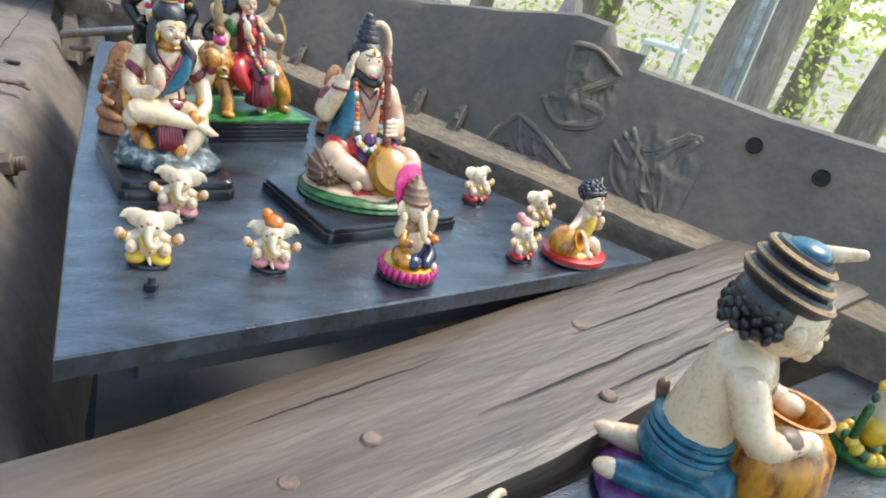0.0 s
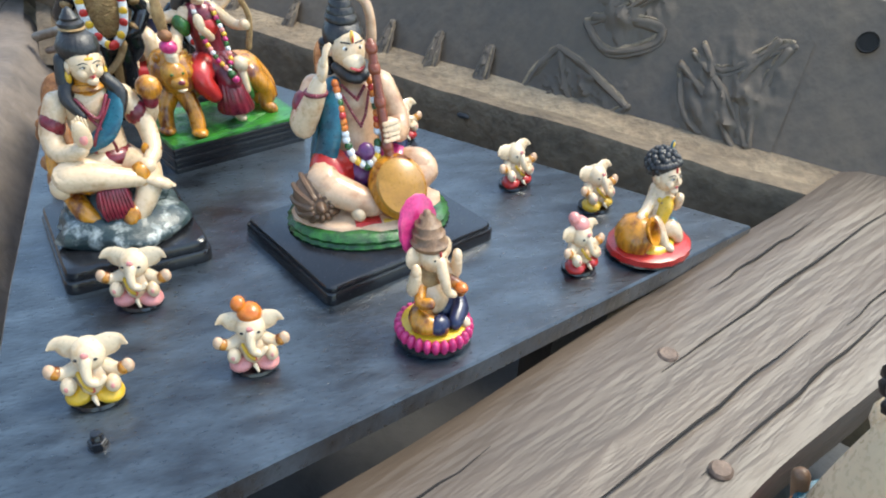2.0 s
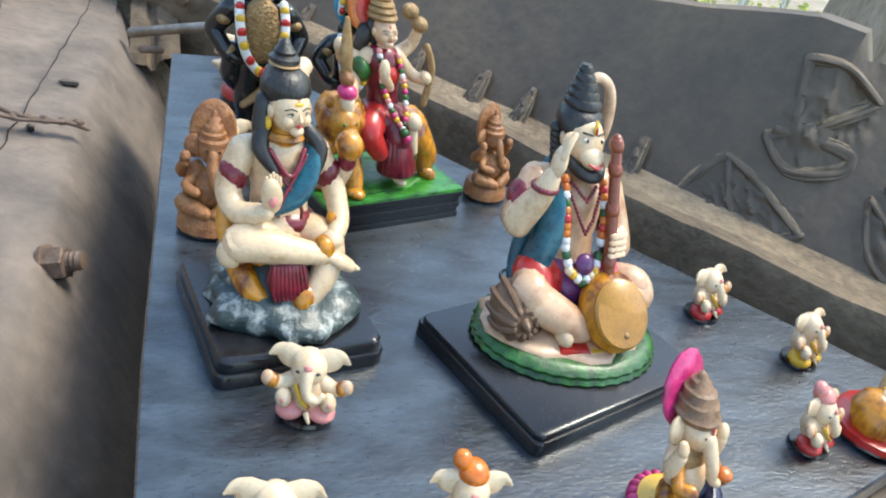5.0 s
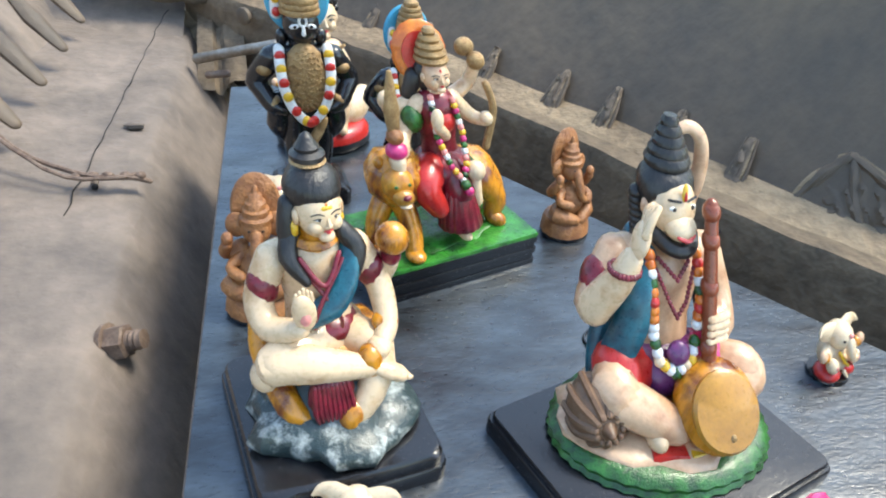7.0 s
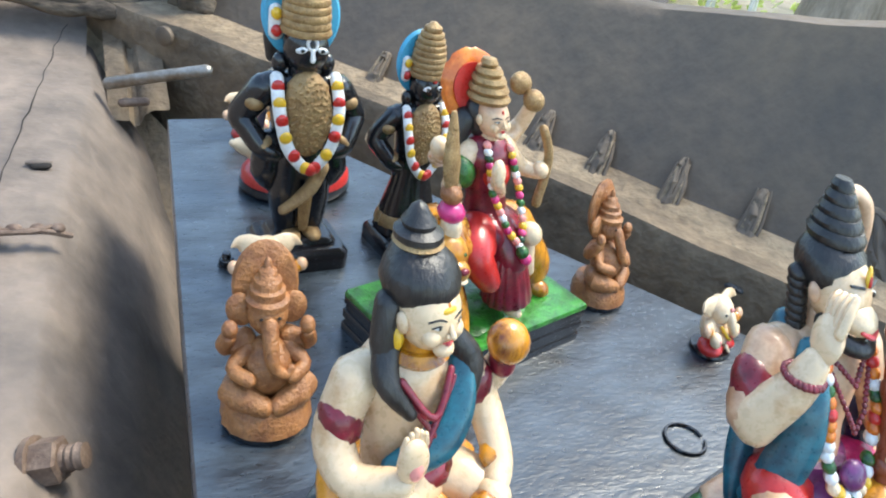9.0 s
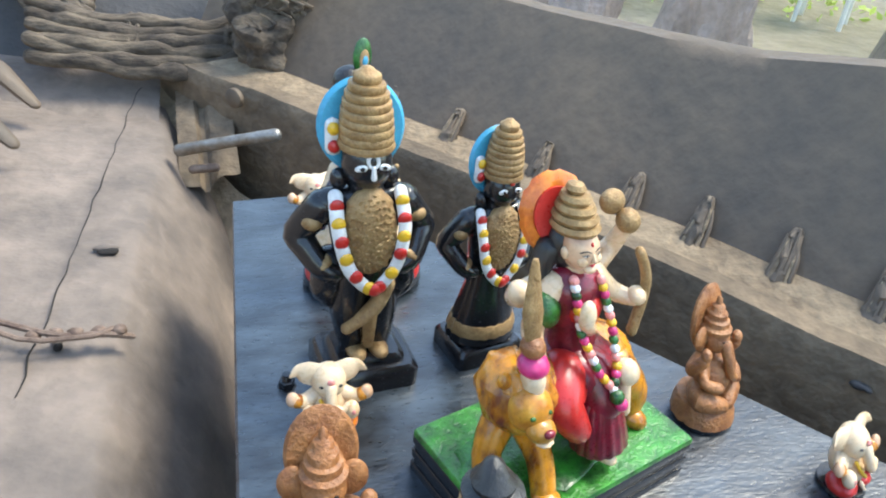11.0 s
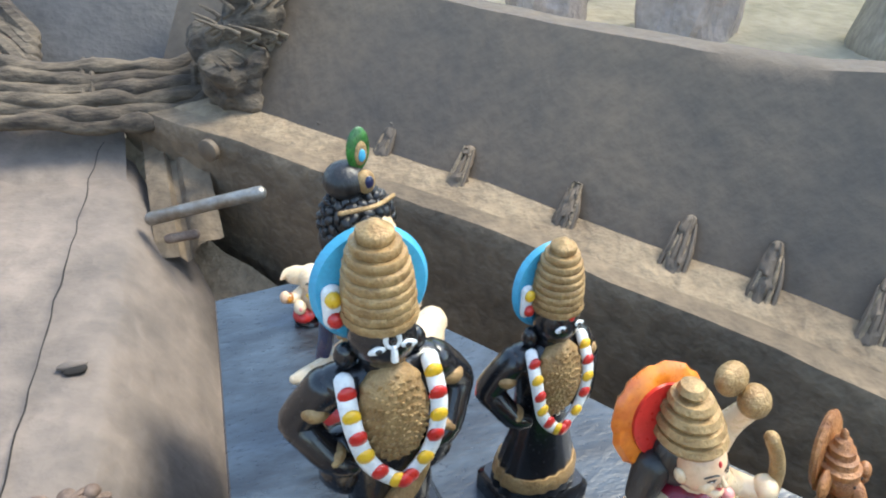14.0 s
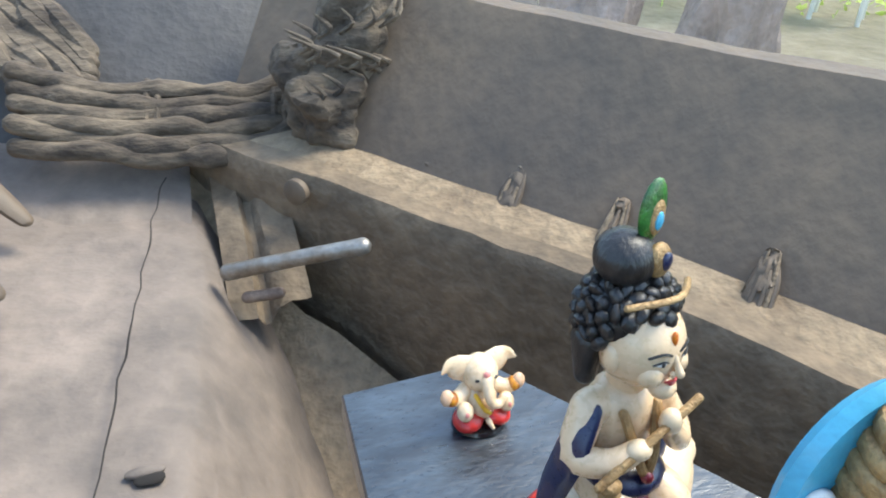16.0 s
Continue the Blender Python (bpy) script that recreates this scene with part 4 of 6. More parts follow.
    f.limb([(2.6, 0.4, 13.2), (3.9, 0.1, 10.8), (3.9, -1.6, 8.9), (3.2, -2.6, 8.4)], [1.05, 0.9, 0.75, 0.6], CREAM, 4)
    f.ball((2.9, -2.9, 8.2), (0.8, 0.8, 0.65), CREAM)
    f.limb([(-3.9, -0.2, 9.3), (-4.1, -0.9, 8.2), (-3.7, -2.2, 7.3)], [0.7, 0.7, 0.8], AMBER, 3)
    f.ball((-4.2, -2.2, 7.3), (0.9, 0.9, 1.0), CREAM)
    # second raised forearm with a drum
    f.limb([(3.4, 1.4, 11.0), (4.6, 0.8, 11.0), (4.9, -0.2, 13.0)], [0.85, 0.8, 0.6], CREAM, 3)
    f.ball((4.9, -0.4, 13.8), (1.15, 0.9, 1.05), AMBER, (0, 30, 0))
    for p, r in (((-3.35, 0.2, 11.7), 1.0), ((3.45, 0.25, 11.7), 0.98)):
        f.limb([(p[0], p[1], p[2] - 0.2), (p[0], p[1], p[2] + 0.2)], r, MAROON)
    f.ball((3.75, -1.7, 9.0), (0.9, 0.8, 0.5), AMBER, (40, 0, 0))
    f.limb([(4.85, -0.1, 12.5), (4.85, -0.15, 12.9)], 0.68, MAROON)
    # shawl, beads
    f.limb([(1.9, -0.9, 14.0), (1.4, -1.6, 12.4), (0.3, -1.9, 11.0), (-1.7, -1.5, 9.9)], [0.5, 0.65, 0.7, 0.5], TEAL, 4, (1.2, 0.6))
    f.limb([(1.6, -0.5, 15.0), (2.4, -0.9, 13.8), (1.9, -1.5, 12.2)], [0.6, 0.65, 0.3], HAIR, 4)
    f.limb([(-1.4, -0.2, 15.2), (-1.8, -0.9, 13.9), (-1.0, -1.6, 12.6)], [0.6, 0.6, 0.3], HAIR, 4)
    f.limb([(-1.2, -1.2, 13.9), (0.0, -2.0, 12.4), (1.2, -1.2, 13.9)], 0.16, MAROON, 5)
    f.limb([(-1.3, -1.2, 13.5), (0.6, -2.1, 10.6), (0.9, -1.9, 9.4)], 0.14, MAROON, 5)
    f.limb([(1.4, -1.2, 13.5), (-0.5, -2.1, 11.0), (-0.8, -1.9, 9.6)], 0.14, MAROON, 5)
    f.limb([(0, 0, 13.8), (0.05, -0.3, 15.3)], [1.0, 0.95], AMBER)
    f.turn([(1.25, -0.3), (1.5, 0), (1.25, 0.35)], (0, -0.2, 14.6), AMBER, 20)
    # head
    since = f.mark()
    f.ball((0.1, -0.55, 16.6), (1.42, 1.45, 1.75), CREAM, seg=22)
    f.face((0.1, -0.55, 16.4), 1.45, CREAM, tilak=ORANGE)
    f.ball((0.1, -1.8, 17.15), (0.45, 0.15, 0.2), YELLOW, seg=8)
    f.ball((0.1, -0.05, 17.75), (1.75, 1.72, 1.45), HAIR, rough=0.08, freq=1.5, seg=20)
    f.limb([(-1.4, 0.2, 16.8), (-1.7, 0.1, 15.2), (-1.6, 0.0, 14.2)], [0.6, 0.6, 0.5], HAIR, 3)
    f.limb([(1.5, 0.3, 16.8), (1.7, 0.3, 15.2), (1.8, 0.2, 14.2)], [0.5, 0.5, 0.5], HAIR, 3)
    for e in (-1, 1):
        f.ball((0.1 + e * 1.5, -0.4, 15.6), (0.28, 0.28, 0.55), YELLOW, seg=8)
    f.turn([(1.3, 18.5), (1.1, 18.9), (0.85, 19.15), (1.05, 19.35), (1.05, 19.6), (0.7, 19.8), (0.75, 20.0), (0.5, 20.3), (0.35, 20.6), (0.08, 20.8)], (0.1, 0.2, 0), HAIR, 18)
    f.turn([(0.98, 19.05), (1.1, 19.15), (0.98, 19.3)], (0.1, 0.2, 0), GOLD, 18)
    f.twist(since, (0.1, 0.2, 16), 12)
    return f


seated_ascetic().place("seated_statuette", 0.086, 0.350, 0.0, 12, 0.204, "cream seated figure with dark topknot on a painted rock base", "statuette", lean=(-0.012, 0.032), plinth=0.02)


def tambura_player():
    """A seated monkey-faced figure with a long-necked lute, shawl, garland, tail and mace."""
    f = Figure()
    spin = pose(0, 0, 0, 0, 0, 20)
    for w, d, z0, z1 in ((20.6, 16.0, 0, 1.3), (20.1, 15.5, 1.3, 1.8)):
        f.plate([(spin @ Vector((p[0] - 0.3, p[1] - 1.4, 0)))[:2] for p in roundrect(w, d, 0.8)], z0, z1, BLACK, 0.15)
    f.turn([(7.3, 1.7), (7.6, 2.0), (7.4, 2.3), (7.55, 2.6), (7.2, 3.0), (6.6, 3.2)], (0.3, -0.9, 0), GREEN, 72, 1.1, 0.82, 0.025, 36)
    f.ball((0, -0.6, 3.2), (7.4, 5.6, 0.9), SKIN, seg=24, rough=0.2, freq=0.7)
    f.plate([(-2.2, -5.4), (0.4, -5.7), (0.6, -4.3), (-2.0, -4.0)], 3.2, 3.75, RED, 0.1)
    f.plate([(0.6, -5.7), (2.8, -5.5), (2.8, -4.2), (0.7, -4.3)], 3.2, 3.7, YELLOW, 0.1)
    f.plate([(4.6, -4.2), (6.2, -3.4), (5.8, -2.4), (4.2, -3.2)], 3.2, 3.8, PINK, 0.1)
    f.ball((3.9, -2.0, 3.4), (2.6, 2.4, 0.5), GREEN, rough=0.2)
    # mace
    f.ball((-5.2, -2.4, 5.2), (2.3, 2.2, 2.2), MACE, seg=20)
    for k in range(12):
        a = 2 * math.pi * k / 12
        f.limb([(-5.2 + 1.0 * math.cos(a), -4.4, 5.2 + 1.0 * math.sin(a)), (-5.2 + 2.1 * math.cos(a), -3.2, 5.2 + 2.1 * math.sin(a)), (-5.2 + 2.3 * math.cos(a), -1.8, 5.2 + 2.3 * math.sin(a))], 0.28, MACE, 3, seg=7)
    f.limb([(-5.2, -4.3, 5.2), (-5.2, -5.0, 5.2)], [0.7, 0.3], MACE)
    f.limb([(-4.0, -0.6, 4.6), (-1.5, -1.0, 4.2)], [1.0, 0.9], TEAL)
    # legs
    f.limb([(-1.4, 1.0, 5.6), (-4.2, -2.6, 6.8), (-4.0, -3.2, 6.6)], [2.1, 1.75, 1.6], SKIN, 4)
    f.limb([(-4.0, -3.2, 6.4), (-0.6, -4.2, 5.0), (0.8, -3.8, 4.4)], [1.65, 1.3, 0.8], SKIN, 4)
    f.ball((-1.6, -4.4, 4.4), (0.8, 1.2, 0.9), CREAM)
    f.limb([(1.4, 1.0, 5.6), (5.6, -1.6, 6.9), (6.4, -2.0, 6.8)], [2.0, 1.6, 1.4], SKIN, 4)
    f.limb([(6.3, -2.2, 6.6), (3.6, -3.4, 5.0), (2.0, -3.6, 4.2)], [1.45, 1.15, 0.7], SKIN, 4)
    f.limb([(-1.0, 0.6, 6.0), (-3.4, -1.4, 7.2)], [2.25, 2.0], RED)
    f.limb([(1.0, 0.6, 6.0), (3.6, -0.6, 6.9)], [2.2, 1.85], PINK)
    f.ball((0.2, -1.4, 6.6), (2.0, 1.2, 1.6), PURPLE, rough=0.15, freq=1.0)
    f.turn([(2.55, -0.5), (2.75, 0), (2.6, 0.5)], (0, 0.4, 8.1), PURPLE, 24, 1.05, 0.85)
    # trunk
    f.limb([(0, 0.6, 7.4), (0, 0.6, 10.2), (0, 0.5, 13.2)], [2.35, 2.2, 2.75], SKIN, 4, (1.15, 0.85))
    f.limb([(-2.7, 0.5, 14.0), (2.7, 0.5, 14.0)], 1.4, SKIN)
    # arm raised to the ear
    f.limb([(-3.4, 0.4, 14.0), (-5.2, -0.3, 11.6), (-5.3, -0.9, 11.4)], [1.45, 1.25, 1.2], SKIN, 3)
    f.limb([(-5.3, -0.9, 11.4), (-4.2, -2.4, 14.0), (-3.6, -2.9, 15.6)], [1.25, 1.0, 0.75], CREAM, 3)
    f.ball((-3.1, -3.0, 16.9), (0.5, 1.0, 1.25), CREAM, (0, 18, 0))
    for k in range(4):
        f.limb([(-3.1 + 0.15 * k, -3.7 + 0.42 * k, 17.5), (-2.8 + 0.12 * k, -3.8 + 0.45 * k, 18.5), (-2.3 + 0.1 * k, -3.7 + 0.45 * k, 19.2 - 0.15 * k)], [0.3, 0.28, 0.2], CREAM, 3, seg=8)
    f.chain([(-3.95 + 1.0 * math.cos(a * 0.5), -2.6 + 1.0 * math.sin(a * 0.5), 14.8) for a in range(14)], 0.22, [MAROON], 0.32)
    f.limb([(-4.7, 0.0, 12.6), (-4.6, 0.05, 12.9)], 1.36, MAROON)
    # arm on the lute
    f.limb([(3.4, 0.4, 14.0), (4.6, 0.2, 11.2), (4.2, -1.6, 10.2), (3.0, -2.8, 11.0)], [1.4, 1.15, 0.95, 0.8], SKIN, 4)
    f.ball((2.9, -3.0, 11.2), (1.15, 0.75, 1.0), CREAM)
    for k in range(4):
        f.limb([(3.5, -3.4, 11.9 - 0.5 * k), (2.2, -3.7, 11.8 - 0.5 * k)], 0.27, CREAM, seg=7)
    f.turn([(0.1, -2.2), (2.1, -2.1), (2.9, -1.0), (2.9, 0.2), (2.2, 1.5), (1.0, 2.2)], (2.7, -3.9, 6.0), AMBER, 28, tilt=pose(0, 0, 0, -115, 0, 0))
    f.turn([(0.1, 0.35), (2.3, 0.25), (2.5, 0), (2.4, -0.5)], (2.7, -5.85, 6.85), OCHRE, 28, tilt=pose(0, 0, 0, 65, 0, 0))
    f.ball((2.9, -6.6, 5.6), 0.28, GOLD, seg=8)
    f.limb([(2.5, -3.5, 7.5), (2.2, -3.2, 13.0), (1.9, -2.9, 18.9)], [0.55, 0.5, 0.45], WOODROD, 2)
    for z in (9.6, 13.6, 16.6, 18.4):
        f.limb([(2.45 - (z - 7.5) * 0.05, -3.45 + (z - 7.5) * 0.05, z), (2.44 - (z - 7.5) * 0.05, -3.44 + (z - 7.5) * 0.05, z + 0.2)], 0.62, WOODROD)
    # shawl
    f.limb([(-1.9, -1.2, 15.0), (-2.7, -2.0, 13.2), (-2.9, -2.0, 11.0), (-3.6, -1.6, 8.8), (-4.6, -0.6, 6.6)], [0.7, 0.95, 1.05, 1.0, 0.6], TEAL, 5, (1.2, 0.6))
    f.limb([(-1.6, 1.3, 15.0), (-2.3, 1.7, 12.0), (-3.8, 1.4, 8.0), (-4.4, 0.8, 5.6)], [0.8, 0.95, 0.8, 0.6], TEAL, 4)
    f.limb([(3.8, 0.8, 11.0), (4.5, 0.4, 9.0), (4.4, 0.2, 6.8)], [0.8, 1.0, 0.9], NAVY, 4)
    # garland and beads
    f.chain([(-1.8, -1.8, 15.2), (-1.7, -2.7, 12.6), (-1.6, -2.8, 10.4)], 0.42, [ORANGE, ORANGE, WHITE, GREEN, ORANGE, RED], 0.55)
    f.chain([(1.7, -1.8, 15.2), (1.8, -2.7, 12.6), (1.6, -2.8, 10.4)], 0.42, [ORANGE, RED, ORANGE, WHITE, GREEN], 0.55)
    f.chain([(-1.6, -2.8, 10.4), (-1.2, -3.2, 8.8), (0, -3.4, 8.0), (1.2, -3.2, 8.8), (1.6, -2.8, 10.4)], 0.42, [WHITE, GREEN, WHITE, PALE, YELLOW], 0.55)
    f.ball((0.2, -3.2, 9.3), (0.85, 0.6, 0.85), PURPLE)
    f.chain([(-1.5, -2.0, 14.6), (-0.6, -2.9, 12.6), (0, -3.0, 11.6), (0.6, -2.9, 12.6), (1.5, -2.0, 14.6)], 0.17, [MAROON], 0.3)
    f.chain([(-1.2, -1.9, 15.0), (0, -2.6, 13.9), (1.2, -1.9, 15.0)], 0.17, [MAROON], 0.3)
    # head
    f.limb([(0, 0.3, 14.2), (0, 0, 16)], 1.25, SKIN)
    since = f.mark()
    f.ball((0, -0.5, 17.9), (1.75, 1.75, 2.1), CREAM, seg=22)
    f.ball((0, -1.9, 17.0), (1.15, 0.95, 0.85), PALE)
    f.limb([(-0.6, -2.6, 16.75), (0, -2.85, 16.55), (0.6, -2.6, 16.75)], 0.14, LIP, 3, seg=7)
    for e in (-1, 1):
        f.ball((e * 0.72, -1.95, 18.3), (0.34, 0.16, 0.17), WHITE, seg=8)
        f.ball((e * 0.72, -2.08, 18.3), (0.15, 0.08, 0.15), HAIR, seg=8)
        f.limb([(e * 0.3, -2.1, 18.75), (e * 1.1, -1.85, 18.85)], 0.08, HAIR, seg=6)
        f.ball((e * 1.75, -0.2, 17.8), (0.4, 0.35, 0.6), SKIN, seg=10)
    f.limb([(-1.5, -0.8, 16.4), (-1.0, -1.9, 15.9), (0, -2.4, 15.7), (1.0, -1.9, 15.9), (1.5, -0.8, 16.4)], 0.5, HAIR, 4)
    f.ball((0, -2.1, 19.3), (0.24, 0.15, 0.6), YELLOW, seg=8)
    f.ball((0, -2.18, 19.1), (0.13, 0.15, 0.35), RED, seg=8)
    f.ball((0, 0.2, 18.9), (2.1, 1.9, 1.8), HAIR, rough=0.1, freq=1.4, seg=22)
    for k in range(9):
        f.ball((-1.8 + 0.05 * k, 0.9, 18.2 - 0.45 * k), (0.65, 0.6, 0.5), HAIR, seg=9)
        f.ball((1.8 - 0.05 * k, 0.9, 18.2 - 0.45 * k), (0.65, 0.6, 0.5), HAIR, seg=9)
    for k in range(5):
        f.turn([(1.55 - 0.25 * k, 0), (1.65 - 0.25 * k, 0.35), (1.45 - 0.25 * k, 0.7)], (0, 0.2, 20.2 + 0.6 * k), HAIR, 18)
    f.twist(since, (0, 0, 17), 9)
    # tail curling up behind
    f.limb([(1.0, 2.6, 4.5), (2.6, 3.6, 9.0), (2.8, 2.8, 15.0), (3.2, 1.6, 18.6), (2.9, 1.0, 21.2), (1.9, 0.9, 22.2), (0.9, 0.9, 22.0)], [0.7, 0.65, 0.6, 0.55, 0.5, 0.45, 0.35], SKIN, 5)
    return f


tambura_player().place("musician_statuette", 0.303, 0.314, 0.0, 0, 0.214, "seated monkey-faced statuette holding a long lute on a black plinth", "statuette", lean=(-0.006, 0.07), plinth=0.016)


def garland(f, pts, r=0.42):
    """A white garland band with red and yellow spots."""
    f.limb(pts, r, WHITE, 5, (1.0, 0.55))
    P = [Vector(p) for p in pts]
    n = 0
    for a, b in zip(P, P[1:]):
        k = max(1, round((b - a).length / 1.5))
        for i in range(k):
            q = a.lerp(b, (i + 0.5) / k)
            f.ball(q + Vector((0, -0.18, 0)), (0.5, 0.24, 0.55), (RED, YELLOW)[n % 2], seg=9)
            n += 1


def standing(woman=False):
    """A black standing figure, hands on hips, with a tall gold crown, gold chest and blue halo."""
    f = Figure()
    f.plate(roundrect(7.4, 6.0, 0.8), 0, 1.9, BLACK, 0.5)
    f.plate(roundrect(5.6, 4.4, 0.8), 1.8, 2.6, BLACK, 0.5)
    if woman:
        f.turn([(3.3, 2.2), (3.1, 3.2), (2.6, 5.5), (2.0, 8.0), (1.7, 9.6)], (0, 0, 0), BLACK, 40, 1.05, 0.8, 0.08, 18)
        f.turn([(3.2, 3.0), (3.22, 3.3), (3.02, 4.2), (2.95, 4.3)], (0, 0, 0), GOLD, 40, 1.05, 0.82, 0.08, 18)
    else:
        for e in (-1, 1):
            f.limb([(e * 0.9, 0.3, 9.4), (e * 1.15, 0.1, 5.8), (e * 0.95, 0, 2.8)], [1.5, 1.35, 0.95], BLACK, 4)
            f.ball((e * 0.85, -0.9, 2.7), (0.75, 1.4, 0.55), GOLD)
            f.limb([(e * 0.95, 0, 3.4), (e * 0.95, 0, 3.8)], 1.02, GOLD)
        f.limb([(1.3, -1.3, 9.0), (0.3, -1.55, 7.2), (-1.6, -1.35, 5.4)], [0.7, 0.7, 0.55], GOLD, 4, (1, 0.5))
        f.limb([(0, -1.5, 6.6), (0, -1.3, 3.4)], [0.6, 0.4], GOLD, 0, (1, 0.5))
        for e in (-1, 1):
            f.limb([(e * 2.3, 0.3, 10.5), (e * 2.7, 0.3, 8.2), (e * 2.2, 0.3, 6.6)], [1.2, 1.2, 0.5], BLACK, 4)
    f.limb([(0, 0.3, 9.0), (0, 0.3, 11.0), (0, 0.2, 14.4)], [1.95, 1.85, 2.3], BLACK, 4, (1.15, 0.85))
    f.limb([(-2.3, 0.3, 15.2), (2.3, 0.3, 15.2)], 1.15, BLACK)
    for e in (-1, 1):
        f.limb([(e * 2.8, 0.4, 15.0), (e * 4.3, 0.9, 12.8), (e * 4.2, 0.6, 12.2)], [1.15, 1.05, 1.0], BLACK, 3)
        f.limb([(e * 4.2, 0.6, 12.2), (e * 3.2, -0.6, 10.6), (e * 2.4, -0.9, 10.2)], [1.0, 0.85, 0.7], BLACK, 3)
        f.ball((e * 3.6, 0.0, 14.0), (0.75, 0.75, 0.6), GOLD)
        f.ball((e * 3.2, -0.6, 10.9), (0.85, 0.8, 0.5), GOLD, (0, e * 40, 0))
    f.ball((0, -0.95, 13.4), (1.95, 1.4, 3.5), GOLD, rough=0.03, freq=3.0, seg=20)
    f.ball((0, -1.0, 15.6), (1.6, 0.8, 0.8), GOLD)
    garland(f, [(-2.2, -0.7, 16.2), (-2.25, -1.75, 14.0), (-1.75, -2.05, 11.4), (-0.75, -2.15, 9.8), (0, -2.2, 9.3), (0.75, -2.15, 9.8), (1.75, -2.05, 11.4), (2.25, -1.75, 14.0), (2.2, -0.7, 16.2)], 0.48)
    f.ball((0, -2.4, 9.4), (0.55, 0.3, 0.55), RED, seg=10)
    f.limb([(0, 0.2, 15.4), (0, 0, 17)], 1.2, BLACK)
    f.ball((0, -0.2, 18.3), (1.65, 1.6, 1.9), BLACK, seg=18)
    for e in (-1, 1):
        f.ball((e * 1.75, 0.2, 17.0), (0.6, 0.55, 0.8), BLACK)
        f.ball((e * 0.72, -1.62, 18.55), (0.5, 0.14, 0.24), WHITE, (0, e * 8, 0), 10)
        f.ball((e * 0.72, -1.76, 18.55), (0.17, 0.08, 0.15), BLACK, seg=8)
    if woman:
        f.ball((0, -1.75, 19.3), (0.24, 0.12, 0.24), RED, seg=8)
    else:
        f.limb([(0.33 * math.sin(a * 0.7), -1.62 - 0.06 * math.cos(a * 0.7), 19.0 - 0.42 * math.cos(a * 0.7)) for a in range(10)], 0.13, WHITE, 2, seg=7)
        f.limb([(0, -1.74, 18.6), (0, -1.82, 17.9)], [0.15, 0.2], WHITE, seg=7)
        f.ball((0, -1.75, 19.05), (0.13, 0.08, 0.17), BLACK, seg=8)
    prof = [(1.72, 0.0), (1.8, 0.25), (1.7, 0.5)]
    for k, r in enumerate((1.7, 1.7, 1.66, 1.6, 1.5, 1.36, 1.15, 0.85)):
        prof += [(r - 0.07, 0.5 + 0.55 * k), (r - 0.01, 0.6 + 0.55 * k), (r - 0.02, 0.94 + 0.55 * k), (r - 0.08, 1.02 + 0.55 * k)]
    f.turn(prof + [(0.55, 5.0), (0.3, 5.25), (0.05, 5.3)], (0, -0.05, 19.35), GOLD, 60, 1, 1, 0.035, 22)
    for k in range(4):
        f.ball((1.45 * math.cos(4.4 + 0.3 * k), 1.6 * math.sin(4.4 + 0.3 * k), 20.2 + 0.25 * (k % 2)), (0.32, 0.2, 0.26), GOLD, seg=8, rough=0.2)
    for k in range(110):
        a = k * 2.399
        q = math.sqrt((k + 0.5) / 110)
        x, z = 1.75 * q * math.cos(a), 13.4 + 3.1 * q * math.sin(a)
        y = -0.95 - 1.4 * math.sqrt(max(0.0, 1 - (x / 1.95) ** 2 - ((z - 13.4) / 3.5) ** 2))
        f.ball((x, y, z), (0.13 + 0.05 * (k % 3), 0.07, 0.12 + 0.04 * (k % 2)), GOLD, (0, 40 * (k % 5), 0), seg=6)
    f.turn([(0.1, -0.3), (2.65, -0.3), (2.9, 0), (2.65, 0.3), (0.1, 0.3)], (0, 1.1, 20.3), SKYBLUE, 40, 1, 1.12, tilt=pose(0, 0, 0, 84))
    f.limb([(-1.95, 0.7, 20.6), (-1.95, 0.6, 19.1)], [0.5, 0.55], WHITE, 0, (1, 0.6))
    f.ball((-2.0, 0.3, 20.5), (0.4, 0.3, 0.45), YELLOW, seg=9)
    f.ball((-2.0, 0.25, 19.3), (0.4, 0.3, 0.45), RED, seg=9)
    return f


standing().place("standing_statuette", 0.090, 0.664, 0.0, 7, 0.24, "black standing statuette with gold crown, garland and blue halo", "statuette", lean=(-0.012, -0.018), plinth=0.02)
standing(True).place("standing_statuette", 0.186, 0.678, 0.0, 14, 0.197, "black robed woman statuette with gold crown and blue halo", "statuette", lean=(-0.004, -0.003), plinth=0.02)


